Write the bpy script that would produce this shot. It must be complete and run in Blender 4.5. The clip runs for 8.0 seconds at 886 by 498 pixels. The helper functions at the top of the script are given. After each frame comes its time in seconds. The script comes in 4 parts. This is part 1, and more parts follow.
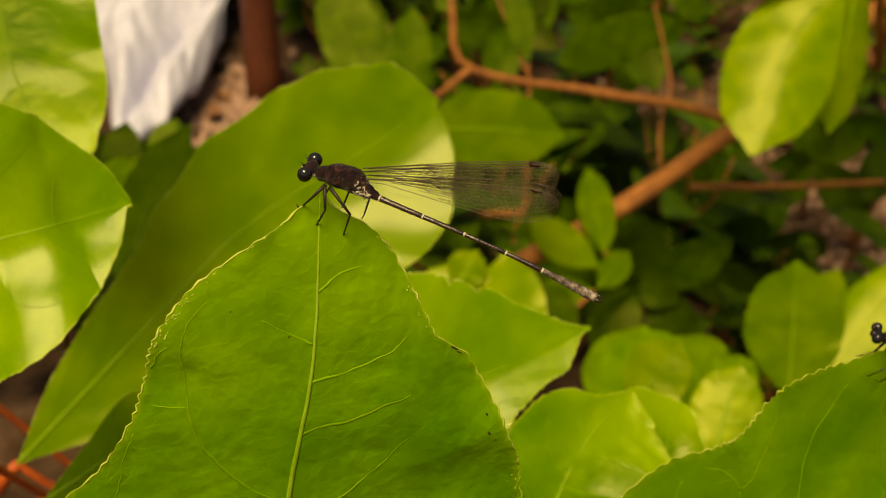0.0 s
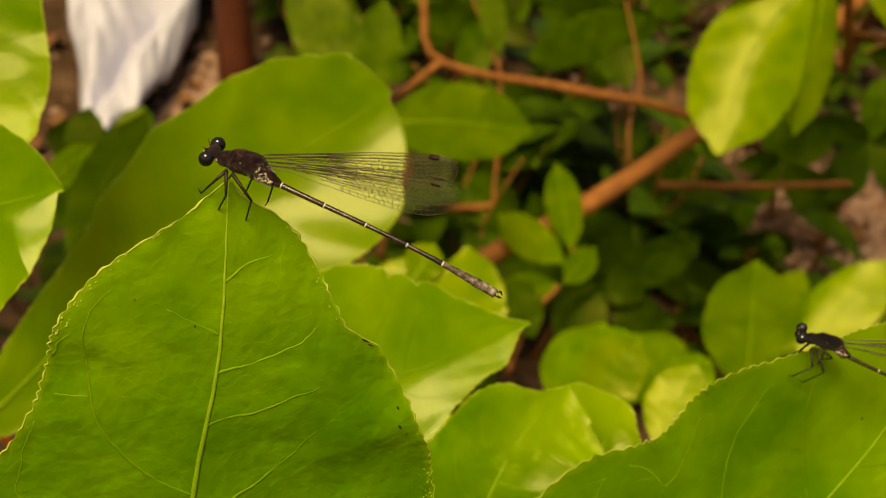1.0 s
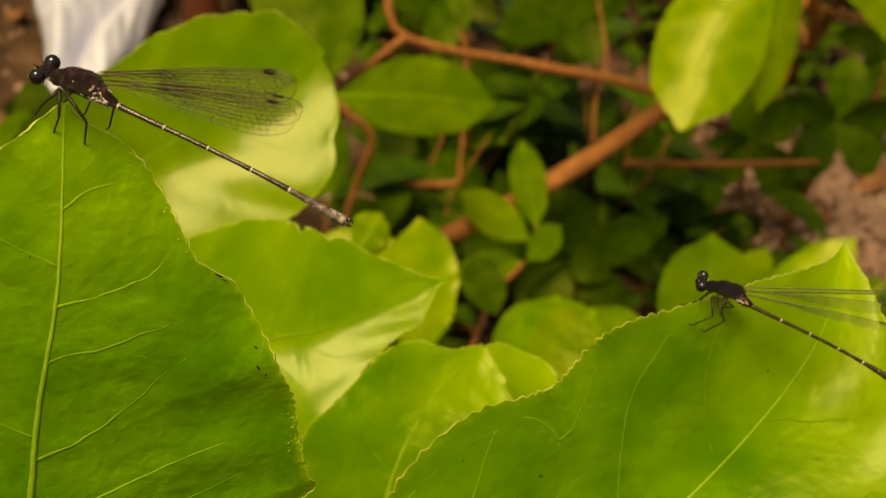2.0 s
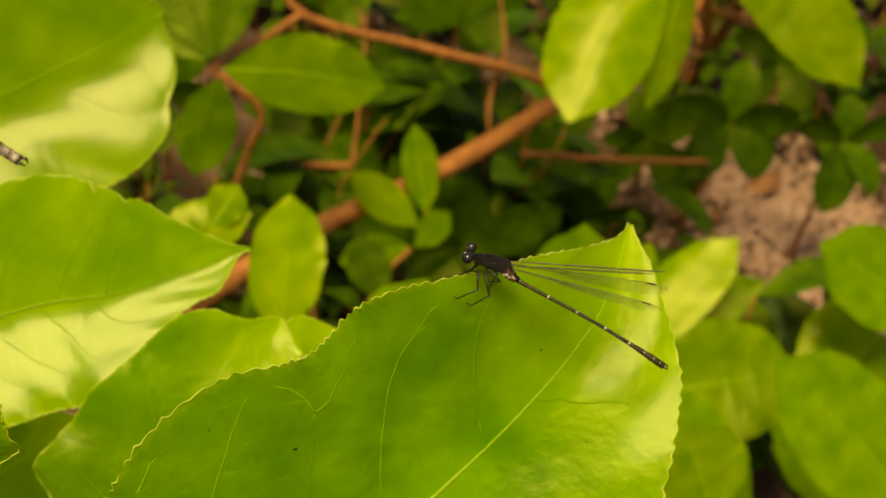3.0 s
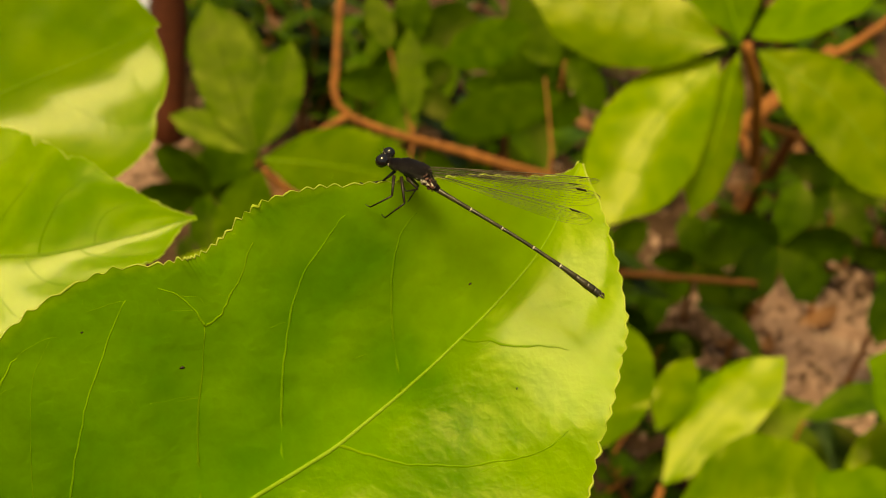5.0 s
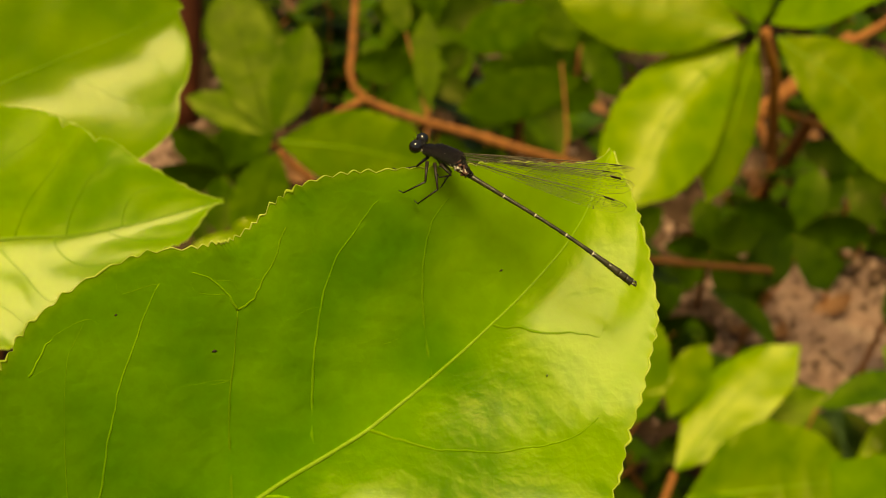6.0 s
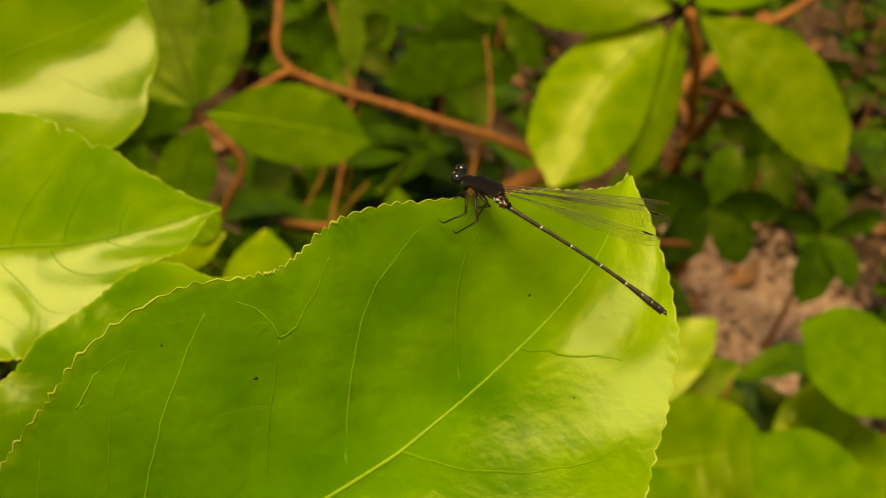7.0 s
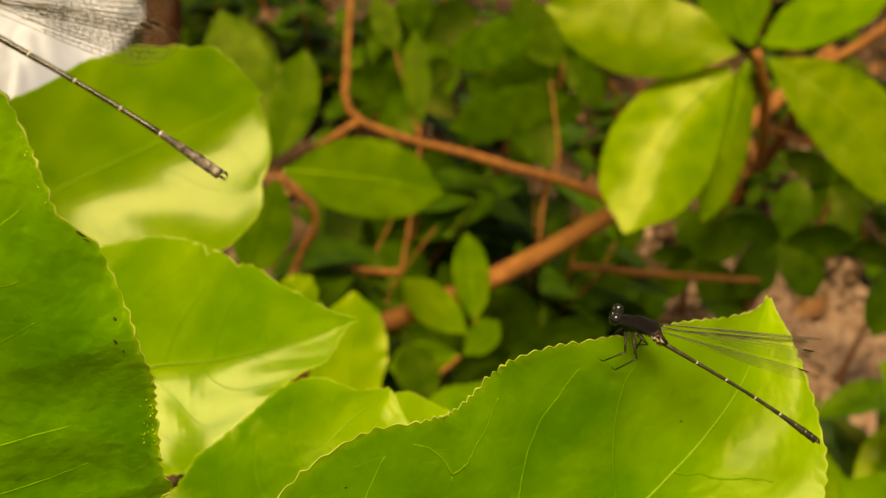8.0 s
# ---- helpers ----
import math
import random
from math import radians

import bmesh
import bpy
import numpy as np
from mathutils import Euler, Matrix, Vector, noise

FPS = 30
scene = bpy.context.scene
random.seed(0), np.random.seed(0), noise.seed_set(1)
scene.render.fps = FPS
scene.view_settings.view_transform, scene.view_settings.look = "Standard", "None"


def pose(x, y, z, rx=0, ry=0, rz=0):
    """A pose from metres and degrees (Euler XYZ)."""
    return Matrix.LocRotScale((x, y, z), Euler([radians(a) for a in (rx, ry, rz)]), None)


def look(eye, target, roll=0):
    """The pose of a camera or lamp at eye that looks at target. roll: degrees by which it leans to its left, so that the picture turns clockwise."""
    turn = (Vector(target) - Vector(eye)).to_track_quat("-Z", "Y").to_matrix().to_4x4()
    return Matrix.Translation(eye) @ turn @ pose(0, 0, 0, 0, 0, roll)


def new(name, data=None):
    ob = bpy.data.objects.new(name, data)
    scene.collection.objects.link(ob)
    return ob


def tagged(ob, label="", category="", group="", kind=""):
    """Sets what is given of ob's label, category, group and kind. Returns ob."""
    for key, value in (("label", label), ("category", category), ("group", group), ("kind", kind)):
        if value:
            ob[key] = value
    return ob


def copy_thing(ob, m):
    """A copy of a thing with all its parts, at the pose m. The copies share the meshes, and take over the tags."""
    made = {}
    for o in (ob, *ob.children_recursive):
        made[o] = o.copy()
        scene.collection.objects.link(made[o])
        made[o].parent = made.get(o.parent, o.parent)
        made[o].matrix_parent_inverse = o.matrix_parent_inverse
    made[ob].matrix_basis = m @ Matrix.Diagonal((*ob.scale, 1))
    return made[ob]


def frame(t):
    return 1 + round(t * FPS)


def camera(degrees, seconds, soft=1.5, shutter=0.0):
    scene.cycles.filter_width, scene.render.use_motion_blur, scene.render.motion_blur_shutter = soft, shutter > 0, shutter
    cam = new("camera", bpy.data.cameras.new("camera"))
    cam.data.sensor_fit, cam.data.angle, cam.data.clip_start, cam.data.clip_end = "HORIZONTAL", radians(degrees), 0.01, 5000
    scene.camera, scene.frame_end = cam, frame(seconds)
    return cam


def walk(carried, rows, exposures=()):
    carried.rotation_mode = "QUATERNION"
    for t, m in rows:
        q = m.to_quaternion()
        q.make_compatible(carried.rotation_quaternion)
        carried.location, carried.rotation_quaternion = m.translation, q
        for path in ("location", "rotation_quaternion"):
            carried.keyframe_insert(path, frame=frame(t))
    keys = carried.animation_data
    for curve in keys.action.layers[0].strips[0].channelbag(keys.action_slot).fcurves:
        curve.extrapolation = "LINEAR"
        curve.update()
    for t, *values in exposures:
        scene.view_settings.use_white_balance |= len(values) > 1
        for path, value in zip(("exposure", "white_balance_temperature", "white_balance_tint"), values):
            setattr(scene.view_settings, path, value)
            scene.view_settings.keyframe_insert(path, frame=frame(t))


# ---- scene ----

# The view frame: x to the right, y ahead and z up of a camera that looks down on the shrub.
# Places of plants and insects are given in centimetres in this frame.
EYE, TILT = 0.80, -35.0
VIEW = pose(0, 0, EYE, TILT)

cam = camera(41.0, 8.0, soft=0.8)
cam.data.dof.use_dof = True
cam.data.dof.focus_distance = 0.143
cam.data.dof.aperture_fstop = 38.0
PATH = [
    (0, (-0.00514, 0.00908, 0.00421), (0.03300, 1.00793, -0.02516), 1.90),
    (0.5, (-0.00479, 0.00843, 0.00456), (0.04022, 1.00690, -0.02742), 2.92),
    (0.7, (-0.00208, 0.00905, 0.00529), (0.04368, 1.00759, -0.02347), 1.77),
    (1, (0.00242, 0.00962, 0.00444), (0.06140, 1.00729, -0.02974), 3.06),
    (1.2, (0.00554, 0.01078, 0.00284), (0.06988, 1.00824, -0.02787), 2.85),
    (2.3, (0.02214, 0.01750, -0.00050), (0.11749, 1.01172, -0.04985), 3.97),
    (2.5, (0.02674, 0.01723, 0.00183), (0.13767, 1.00997, -0.04466), 4.89),
    (2.7, (0.03303, 0.01658, 0.00116), (0.16015, 1.00731, -0.04674), 5.30),
    (3, (0.04020, 0.02013, -0.00305), (0.18882, 1.00773, -0.05374), 6.01),
    (3.2, (0.04491, 0.02394, -0.00675), (0.20512, 1.01001, -0.05147), 6.49),
    (3.5, (0.05057, 0.02709, -0.01228), (0.22309, 1.01116, -0.05500), 7.04),
    (3.8, (0.05430, 0.03047, -0.01610), (0.21263, 1.01746, -0.04413), 7.54),
    (4, (0.05856, 0.03210, -0.02019), (0.19036, 1.02315, -0.04134), 7.83),
    (4.2, (0.06049, 0.03335, -0.02354), (0.18433, 1.02565, -0.02337), 8.21),
    (4.5, (0.06148, 0.03478, -0.02738), (0.17891, 1.02634, 0.02771), 8.62),
    (4.8, (0.06516, 0.03599, -0.03106), (0.16515, 1.02937, 0.02540), 8.62),
    (5, (0.06621, 0.03438, -0.03277), (0.14818, 1.02900, 0.03058), 8.47),
    (5.2, (0.06593, 0.03418, -0.03460), (0.13496, 1.03018, 0.02216), 8.16),
    (6.3, (0.06171, 0.03588, -0.03153), (0.15301, 1.03092, 0.00796), 9.69),
    (6.5, (0.05961, 0.03812, -0.03268), (0.17385, 1.03124, -0.00715), 10.01),
    (6.8, (0.05071, 0.03484, -0.03133), (0.19461, 1.02409, -0.00529), 10.70),
    (7, (0.04392, 0.03310, -0.02706), (0.20302, 1.01990, 0.00308), 9.24),
    (7.2, (0.04055, 0.02937, -0.02155), (0.20829, 1.01479, 0.00696), 8.23),
    (7.5, (0.03383, 0.02506, -0.01523), (0.16588, 1.01578, 0.01692), 7.72),
    (7.8, (0.02965, 0.02548, -0.01625), (0.14897, 1.01736, 0.02787), 7.55),
    (8, (0.02545, 0.02593, -0.01382), (0.13686, 1.01867, 0.03151), 7.90),
]
walk(cam, [(t, VIEW @ look(eye, target, roll)) for t, eye, target, roll in PATH], [(0.0, 0.0, 8600.0, 5.0), (2.5, 0.10, 8600.0, 1.0), (3.1, 0.26, 8600.0, -2.0), (4.0, 0.24, 8600.0, -2.0), (5.0, 0.2, 8600.0, -1.0), (7.0, 0.14, 8600.0, -2.0), (8.0, 0.28, 8600.0, -2.0)])

# ---- light ----
SUN_UP, SUN_ROUND = 68.0, 212.0
world = bpy.data.worlds.new("sky")
scene.world = world
world.use_nodes = True
sky = world.node_tree.nodes.new("ShaderNodeTexSky")
sky.sky_type, sky.sun_disc = "NISHITA", False
sky.sun_elevation, sky.sun_rotation = radians(SUN_UP), radians(SUN_ROUND)
sky.air_density, sky.dust_density = 1.0, 4.0
back = world.node_tree.nodes["Background"]
world.node_tree.links.new(sky.outputs["Color"], back.inputs["Color"])
back.inputs["Strength"].default_value = 0.075
lamp = bpy.data.lights.new("sun", "SUN")
lamp.energy, lamp.angle, lamp.color = 5.15, radians(26), (1.0, 0.84, 0.50)
sun = new("sun", lamp)
away = Vector((math.sin(radians(SUN_ROUND)) * math.cos(radians(SUN_UP)), math.cos(radians(SUN_ROUND)) * math.cos(radians(SUN_UP)), math.sin(radians(SUN_UP))))
sun.matrix_world = look(away * 6, (0, 0, 0))


# ---- materials ----
def material(name):
    m = bpy.data.materials.new(name)
    m.use_nodes = True
    return m, m.node_tree.nodes, m.node_tree.links, m.node_tree.nodes["Principled BSDF"]


def noise_ramp(nodes, links, scale, stops, detail=4.0, coords=None, rough=0.55):
    tex = nodes.new("ShaderNodeTexNoise")
    tex.inputs["Scale"].default_value, tex.inputs["Detail"].default_value = scale, detail
    tex.inputs["Roughness"].default_value = rough
    if coords is None:
        coords = nodes.new("ShaderNodeTexCoord").outputs["Object"]
    links.new(coords, tex.inputs["Vector"])
    ramp = nodes.new("ShaderNodeValToRGB")
    while len(ramp.color_ramp.elements) < len(stops):
        ramp.color_ramp.elements.new(0.5)
    for el, (at, col) in zip(ramp.color_ramp.elements, stops):
        el.position, el.color = at, (*col, 1)
    links.new(tex.outputs["Fac"], ramp.inputs["Fac"])
    return tex, ramp


def bump(nodes, links, bsdf, height, strength, distance):
    b = nodes.new("ShaderNodeBump")
    b.inputs["Strength"].default_value, b.inputs["Distance"].default_value = strength, distance
    links.new(height, b.inputs["Height"])
    links.new(b.outputs["Normal"], bsdf.inputs["Normal"])
    return b


def leaf_material(name, dark, light, glow, through_share, gloss, fine=900.0, ior=1.55, spread_by=0.22, rim=0.0, tip=0.0, wax=0.0, puckered=0.25):
    """Living leaf: waxy blade that lets some light through, mottled at two scales, with fine relief; rim and tip: how far edge and tip have yellowed, wax: the shine on top, puckered: the relief between the veins."""
    m, nodes, links, bsdf = material(name)
    coord = nodes.new("ShaderNodeTexCoord").outputs["Object"]
    big, ramp = noise_ramp(nodes, links, 70.0, [(0.34, dark), (0.66, light)], 5.0, coord)
    small, ramp2 = noise_ramp(nodes, links, fine, [(0.3, (0.80, 0.80, 0.80)), (0.7, (1.15, 1.15, 1.15))], 3.0, coord)
    mix = nodes.new("ShaderNodeMix")
    mix.data_type, mix.blend_type = "RGBA", "MULTIPLY"
    mix.inputs["Factor"].default_value = 0.6
    links.new(ramp.outputs["Color"], mix.inputs["A"])
    links.new(ramp2.outputs["Color"], mix.inputs["B"])
    info = nodes.new("ShaderNodeObjectInfo")
    vary = nodes.new("ShaderNodeHueSaturation")
    spread = nodes.new("ShaderNodeMapRange")
    spread.inputs["To Min"].default_value, spread.inputs["To Max"].default_value = 1 - spread_by, 1 + spread_by
    links.new(info.outputs["Random"], spread.inputs["Value"])
    links.new(spread.outputs["Result"], vary.inputs["Value"])
    cells = nodes.new("ShaderNodeTexVoronoi")
    cells.feature = "DISTANCE_TO_EDGE"
    cells.inputs["Scale"].default_value = 650.0
    links.new(coord, cells.inputs["Vector"])
    lines = nodes.new("ShaderNodeMapRange")
    lines.inputs["From Max"].default_value = 0.10
    lines.inputs["To Min"].default_value, lines.inputs["To Max"].default_value = 1.07, 0.99
    links.new(cells.outputs["Distance"], lines.inputs["Value"])
    fine_net = nodes.new("ShaderNodeVectorMath")
    fine_net.operation = "SCALE"
    links.new(mix.outputs["Result"], fine_net.inputs["Vector"])
    links.new(lines.outputs["Result"], fine_net.inputs["Scale"])
    links.new(fine_net.outputs["Vector"], vary.inputs["Color"])
    shade = vary.outputs["Color"]
    for share, layer, start, end, ragged in ((rim, "rim", 0.962, 1.02, 0.07), (tip, "along", 0.64, 1.02, 0.4)):
        if share:
            place = nodes.new("ShaderNodeAttribute")
            place.attribute_name = layer
            frayed = nodes.new("ShaderNodeMath")
            frayed.operation = "MULTIPLY_ADD"
            links.new((big if layer == "along" else small).outputs["Fac"], frayed.inputs[0])
            frayed.inputs[1].default_value = ragged
            links.new(place.outputs["Fac"], frayed.inputs[2])
            amount = nodes.new("ShaderNodeMapRange")
            amount.inputs["From Min"].default_value, amount.inputs["From Max"].default_value = start + ragged * 0.5, end + ragged * 0.5
            amount.inputs["To Max"].default_value = share
            links.new(frayed.outputs["Value"], amount.inputs["Value"])
            yellowed = nodes.new("ShaderNodeMix")
            yellowed.data_type = "RGBA"
            links.new(amount.outputs["Result"], yellowed.inputs["Factor"])
            links.new(shade, yellowed.inputs["A"])
            yellowed.inputs["B"].default_value = (0.30, 0.46, 0.008, 1)
            shade = yellowed.outputs["Result"]
    links.new(shade, bsdf.inputs["Base Color"])
    bsdf.inputs["Roughness"].default_value = gloss
    bsdf.inputs["IOR"].default_value = ior
    bsdf.inputs["Coat Weight"].default_value, bsdf.inputs["Coat Roughness"].default_value, bsdf.inputs["Coat IOR"].default_value = wax, 0.16, 1.4
    bsdf.inputs["Coat Tint"].default_value = (1.0, 0.98, 0.9, 1)
    bsdf.inputs["Specular Tint"].default_value = (1.0, 0.86, 0.20, 1)
    rough = nodes.new("ShaderNodeMapRange")
    rough.inputs["To Min"].default_value, rough.inputs["To Max"].default_value = gloss - 0.05, gloss + 0.1
    links.new(big.outputs["Fac"], rough.inputs["Value"])
    links.new(rough.outputs["Result"], bsdf.inputs["Roughness"])
    net = nodes.new("ShaderNodeMapRange")
    net.inputs["From Max"].default_value = 0.12
    net.inputs["To Min"].default_value, net.inputs["To Max"].default_value = 0.12, 0.0
    links.new(cells.outputs["Distance"], net.inputs["Value"])
    relief = nodes.new("ShaderNodeMath")
    relief.operation = "ADD"
    links.new(net.outputs["Result"], relief.inputs[0])
    links.new(small.outputs["Fac"], relief.inputs[1])
    puckers, _ = noise_ramp(nodes, links, 260.0, [(0, (0, 0, 0)), (1, (1, 1, 1))], 2.0, coord)
    uneven = nodes.new("ShaderNodeMath")
    uneven.operation = "MULTIPLY_ADD"
    links.new(puckers.outputs["Fac"], uneven.inputs[0])
    uneven.inputs[1].default_value = 3.0
    links.new(relief.outputs["Value"], uneven.inputs[2])
    warp = nodes.new("ShaderNodeMix")
    warp.data_type, warp.blend_type = "RGBA", "LINEAR_LIGHT"
    warp.inputs["Factor"].default_value = 0.0012
    links.new(coord, warp.inputs["A"])
    links.new(puckers.outputs["Color"], warp.inputs["B"])
    fields = nodes.new("ShaderNodeTexVoronoi")
    fields.feature = "SMOOTH_F1"
    fields.inputs["Scale"].default_value = 330.0
    links.new(warp.outputs["Result"], fields.inputs["Vector"])
    swollen = nodes.new("ShaderNodeMath")
    swollen.operation = "MULTIPLY_ADD"
    links.new(fields.outputs["Distance"], swollen.inputs[0])
    swollen.inputs[1].default_value = 2.2
    links.new(uneven.outputs["Value"], swollen.inputs[2])
    bump(nodes, links, bsdf, swollen.outputs["Value"], puckered, 0.00028)
    trans = nodes.new("ShaderNodeBsdfTranslucent")
    trans.inputs["Color"].default_value = (*glow, 1)
    blend = nodes.new("ShaderNodeMixShader")
    blend.inputs["Fac"].default_value = through_share
    links.new(bsdf.outputs["BSDF"], blend.inputs[1])
    links.new(trans.outputs["BSDF"], blend.inputs[2])
    links.new(blend.outputs["Shader"], nodes["Material Output"].inputs["Surface"])
    return m


def rough_material(name, stops, scale, rough=0.8, relief=0.4, depth=0.002, spec=0.3):
    m, nodes, links, bsdf = material(name)
    coord = nodes.new("ShaderNodeTexCoord").outputs["Object"]
    tex, ramp = noise_ramp(nodes, links, scale, stops, 6.0, coord, 0.65)
    links.new(ramp.outputs["Color"], bsdf.inputs["Base Color"])
    bsdf.inputs["Roughness"].default_value = rough
    bsdf.inputs["Specular IOR Level"].default_value = spec
    fine, _ = noise_ramp(nodes, links, scale * 6, [(0, (0, 0, 0)), (1, (1, 1, 1))], 4.0, coord)
    bump(nodes, links, bsdf, fine.outputs["Fac"], relief, depth)
    return m


LEAF_NEAR = leaf_material("leaf_near", (0.048, 0.170, 0.001), (0.118, 0.275, 0.0012), (0.43, 0.58, 0.002), 0.45, 0.36, 900.0, 1.44, rim=0.75, tip=0.85, wax=0.22, puckered=0.3)
# lit copy of the near leaf: the stronger sun is put into its colour
LEAF_NEAR_LIT = leaf_material("leaf_near_lit", (0.098, 0.255, 0.0012), (0.205, 0.370, 0.0015), (0.56, 0.70, 0.003), 0.48, 0.30, 900.0, 1.40, rim=0.5, wax=0.42, puckered=0.16)
LEAF_MOTTLED = leaf_material("leaf_mottled", (0.046, 0.160, 0.001), (0.125, 0.275, 0.0015), (0.40, 0.56, 0.002), 0.44, 0.36, 900.0, 1.42, rim=0.9, tip=0.3, wax=0.08, puckered=0.55)
LEAF_YOUNG = leaf_material("leaf_young", (0.085, 0.185, 0.0015), (0.185, 0.275, 0.002), (0.52, 0.60, 0.003), 0.42, 0.30, 900.0, 1.46, wax=0.08)
LEAF_FAR = leaf_material("leaf_far", (0.080, 0.18, 0.002), (0.152, 0.262, 0.003), (0.40, 0.52, 0.003), 0.40, 0.33, 500.0, 1.45)
# half-shaded copy of the far leaf, with the shade put into its colour
LEAF_HALF_SHADE = leaf_material("leaf_half_shade", (0.027, 0.072, 0.001), (0.064, 0.122, 0.002), (0.15, 0.23, 0.002), 0.33, 0.42, 500.0, 1.4, 0.3)
# shaded copy of the leaf: the shade deep in the plants is in its colour
LEAF_SHADE = leaf_material("leaf_shade", (0.016, 0.045, 0.001), (0.046, 0.09, 0.002), (0.08, 0.14, 0.002), 0.25, 0.5, 500.0, 1.36, 0.5)
VEIN = leaf_material("leaf_vein", (0.16, 0.29, 0.012), (0.23, 0.36, 0.03), (0.38, 0.49, 0.02), 0.3, 0.6, 1500.0)
EDGE = leaf_material("leaf_edge", (0.36, 0.47, 0.03), (0.62, 0.67, 0.15), (0.56, 0.71, 0.06), 0.42, 0.4, 1500.0)
BARK = rough_material("bark", [(0.3, (0.16, 0.055, 0.014)), (0.55, (0.27, 0.095, 0.022)), (0.75, (0.36, 0.15, 0.045))], 90.0, 0.75, 0.6, 0.002)
BARK_RED = rough_material("bark_red", [(0.3, (0.06, 0.014, 0.006)), (0.7, (0.12, 0.03, 0.01))], 120.0, 0.6, 0.4, 0.001)
PETIOLE = rough_material("petiole", [(0.3, (0.35, 0.05, 0.012)), (0.7, (0.45, 0.1, 0.02))], 200.0, 0.5, 0.2, 0.0005)
SOIL = rough_material("soil", [(0.25, (0.017, 0.010, 0.005)), (0.5, (0.058, 0.031, 0.018)), (0.75, (0.15, 0.088, 0.058))], 14.0, 0.95, 0.8, 0.01, 0.1)


# ---- building helpers ----
def here(p):
    """A place of the view frame, in centimetres, as a world place in metres."""
    return VIEW @ (Vector(p) * 0.01)


def thing(name, place, label, category, group=""):
    ob = new(name)
    ob.empty_display_size = 0.01
    ob.location = place
    return tagged(ob, label, category, group)


def origin_of(ob):
    at = Vector((0, 0, 0))
    while ob is not None:
        at += ob.location
        ob = ob.parent
    return at


def part(name, bm, mat, parent, label="", smooth=True, at=None):
    """Links a bmesh given in world places as ONE mesh under parent, with its origin at the place at (or the parent's)."""
    base = origin_of(parent)
    at = Vector(at) if at is not None else base
    bmesh.ops.translate(bm, verts=bm.verts, vec=-at)
    me = bpy.data.meshes.new(name)
    if smooth:
        for f in bm.faces:
            f.smooth = True
    bm.to_mesh(me)
    bm.free()
    me.materials.append(mat)
    ob = new(name, me)
    ob.parent = parent
    ob.location = at - base
    return tagged(ob, label)


def spline(points, s):
    """Catmull-Rom through the points, s from 0 to 1 by length."""
    pts = [Vector(p) for p in points]
    run = [0.0]
    for a, b in zip(pts, pts[1:]):
        run.append(run[-1] + (b - a).length)
    goal = min(max(s, 0.0), 1.0) * run[-1]
    i = max(j for j in range(len(pts) - 1) if run[j] <= goal + 1e-12)
    u = (goal - run[i]) / (run[i + 1] - run[i])
    p1, p2 = pts[i], pts[i + 1]
    p0 = pts[i - 1] if i else p1 * 2 - p2
    p3 = pts[i + 2] if i + 2 < len(pts) else p2 * 2 - p1
    return 0.5 * (2 * p1 + (p2 - p0) * u + (2 * p0 - 5 * p1 + 4 * p2 - p3) * u * u + (3 * p1 - p0 - 3 * p2 + p3) * u ** 3)


def profile(table, s):
    """Smooth value between the (place, value) pairs of a table."""
    for i, ((a, va), (b, vb)) in enumerate(zip(table, table[1:])):
        if s <= b:
            u = (s - a) / (b - a)
            before, after = table[max(i - 1, 0)], table[min(i + 2, len(table) - 1)]
            m1 = (vb - before[1]) / max(b - before[0], 1e-6) * (b - a)
            m2 = (after[1] - va) / max(after[0] - a, 1e-6) * (b - a)
            return max(0.0, (2 * u ** 3 - 3 * u * u + 1) * va + (u ** 3 - 2 * u * u + u) * m1 + (3 * u * u - 2 * u ** 3) * vb + (u ** 3 - u * u) * m2)
    return table[-1][1]


def tube_into(bm, pts, radii, sides=6):
    rings = []
    for i, p in enumerate(pts):
        d = (pts[min(i + 1, len(pts) - 1)] - pts[max(i - 1, 0)]).normalized()
        a = d.orthogonal().normalized() if not rings else (last - d * last.dot(d)).normalized()
        last = a
        b = d.cross(a)
        rings.append([bm.verts.new(p + (a * math.cos(k * math.tau / sides) + b * math.sin(k * math.tau / sides)) * radii[i]) for k in range(sides)])
    for r, q in zip(rings, rings[1:]):
        for k in range(sides):
            bm.faces.new((r[k], r[(k + 1) % sides], q[(k + 1) % sides], q[k]))
    bm.faces.new(rings[0][::-1])
    bm.faces.new(rings[-1])


def tube(pts, radii, sides=6):
    bm = bmesh.new()
    tube_into(bm, pts, radii, sides)
    return bm


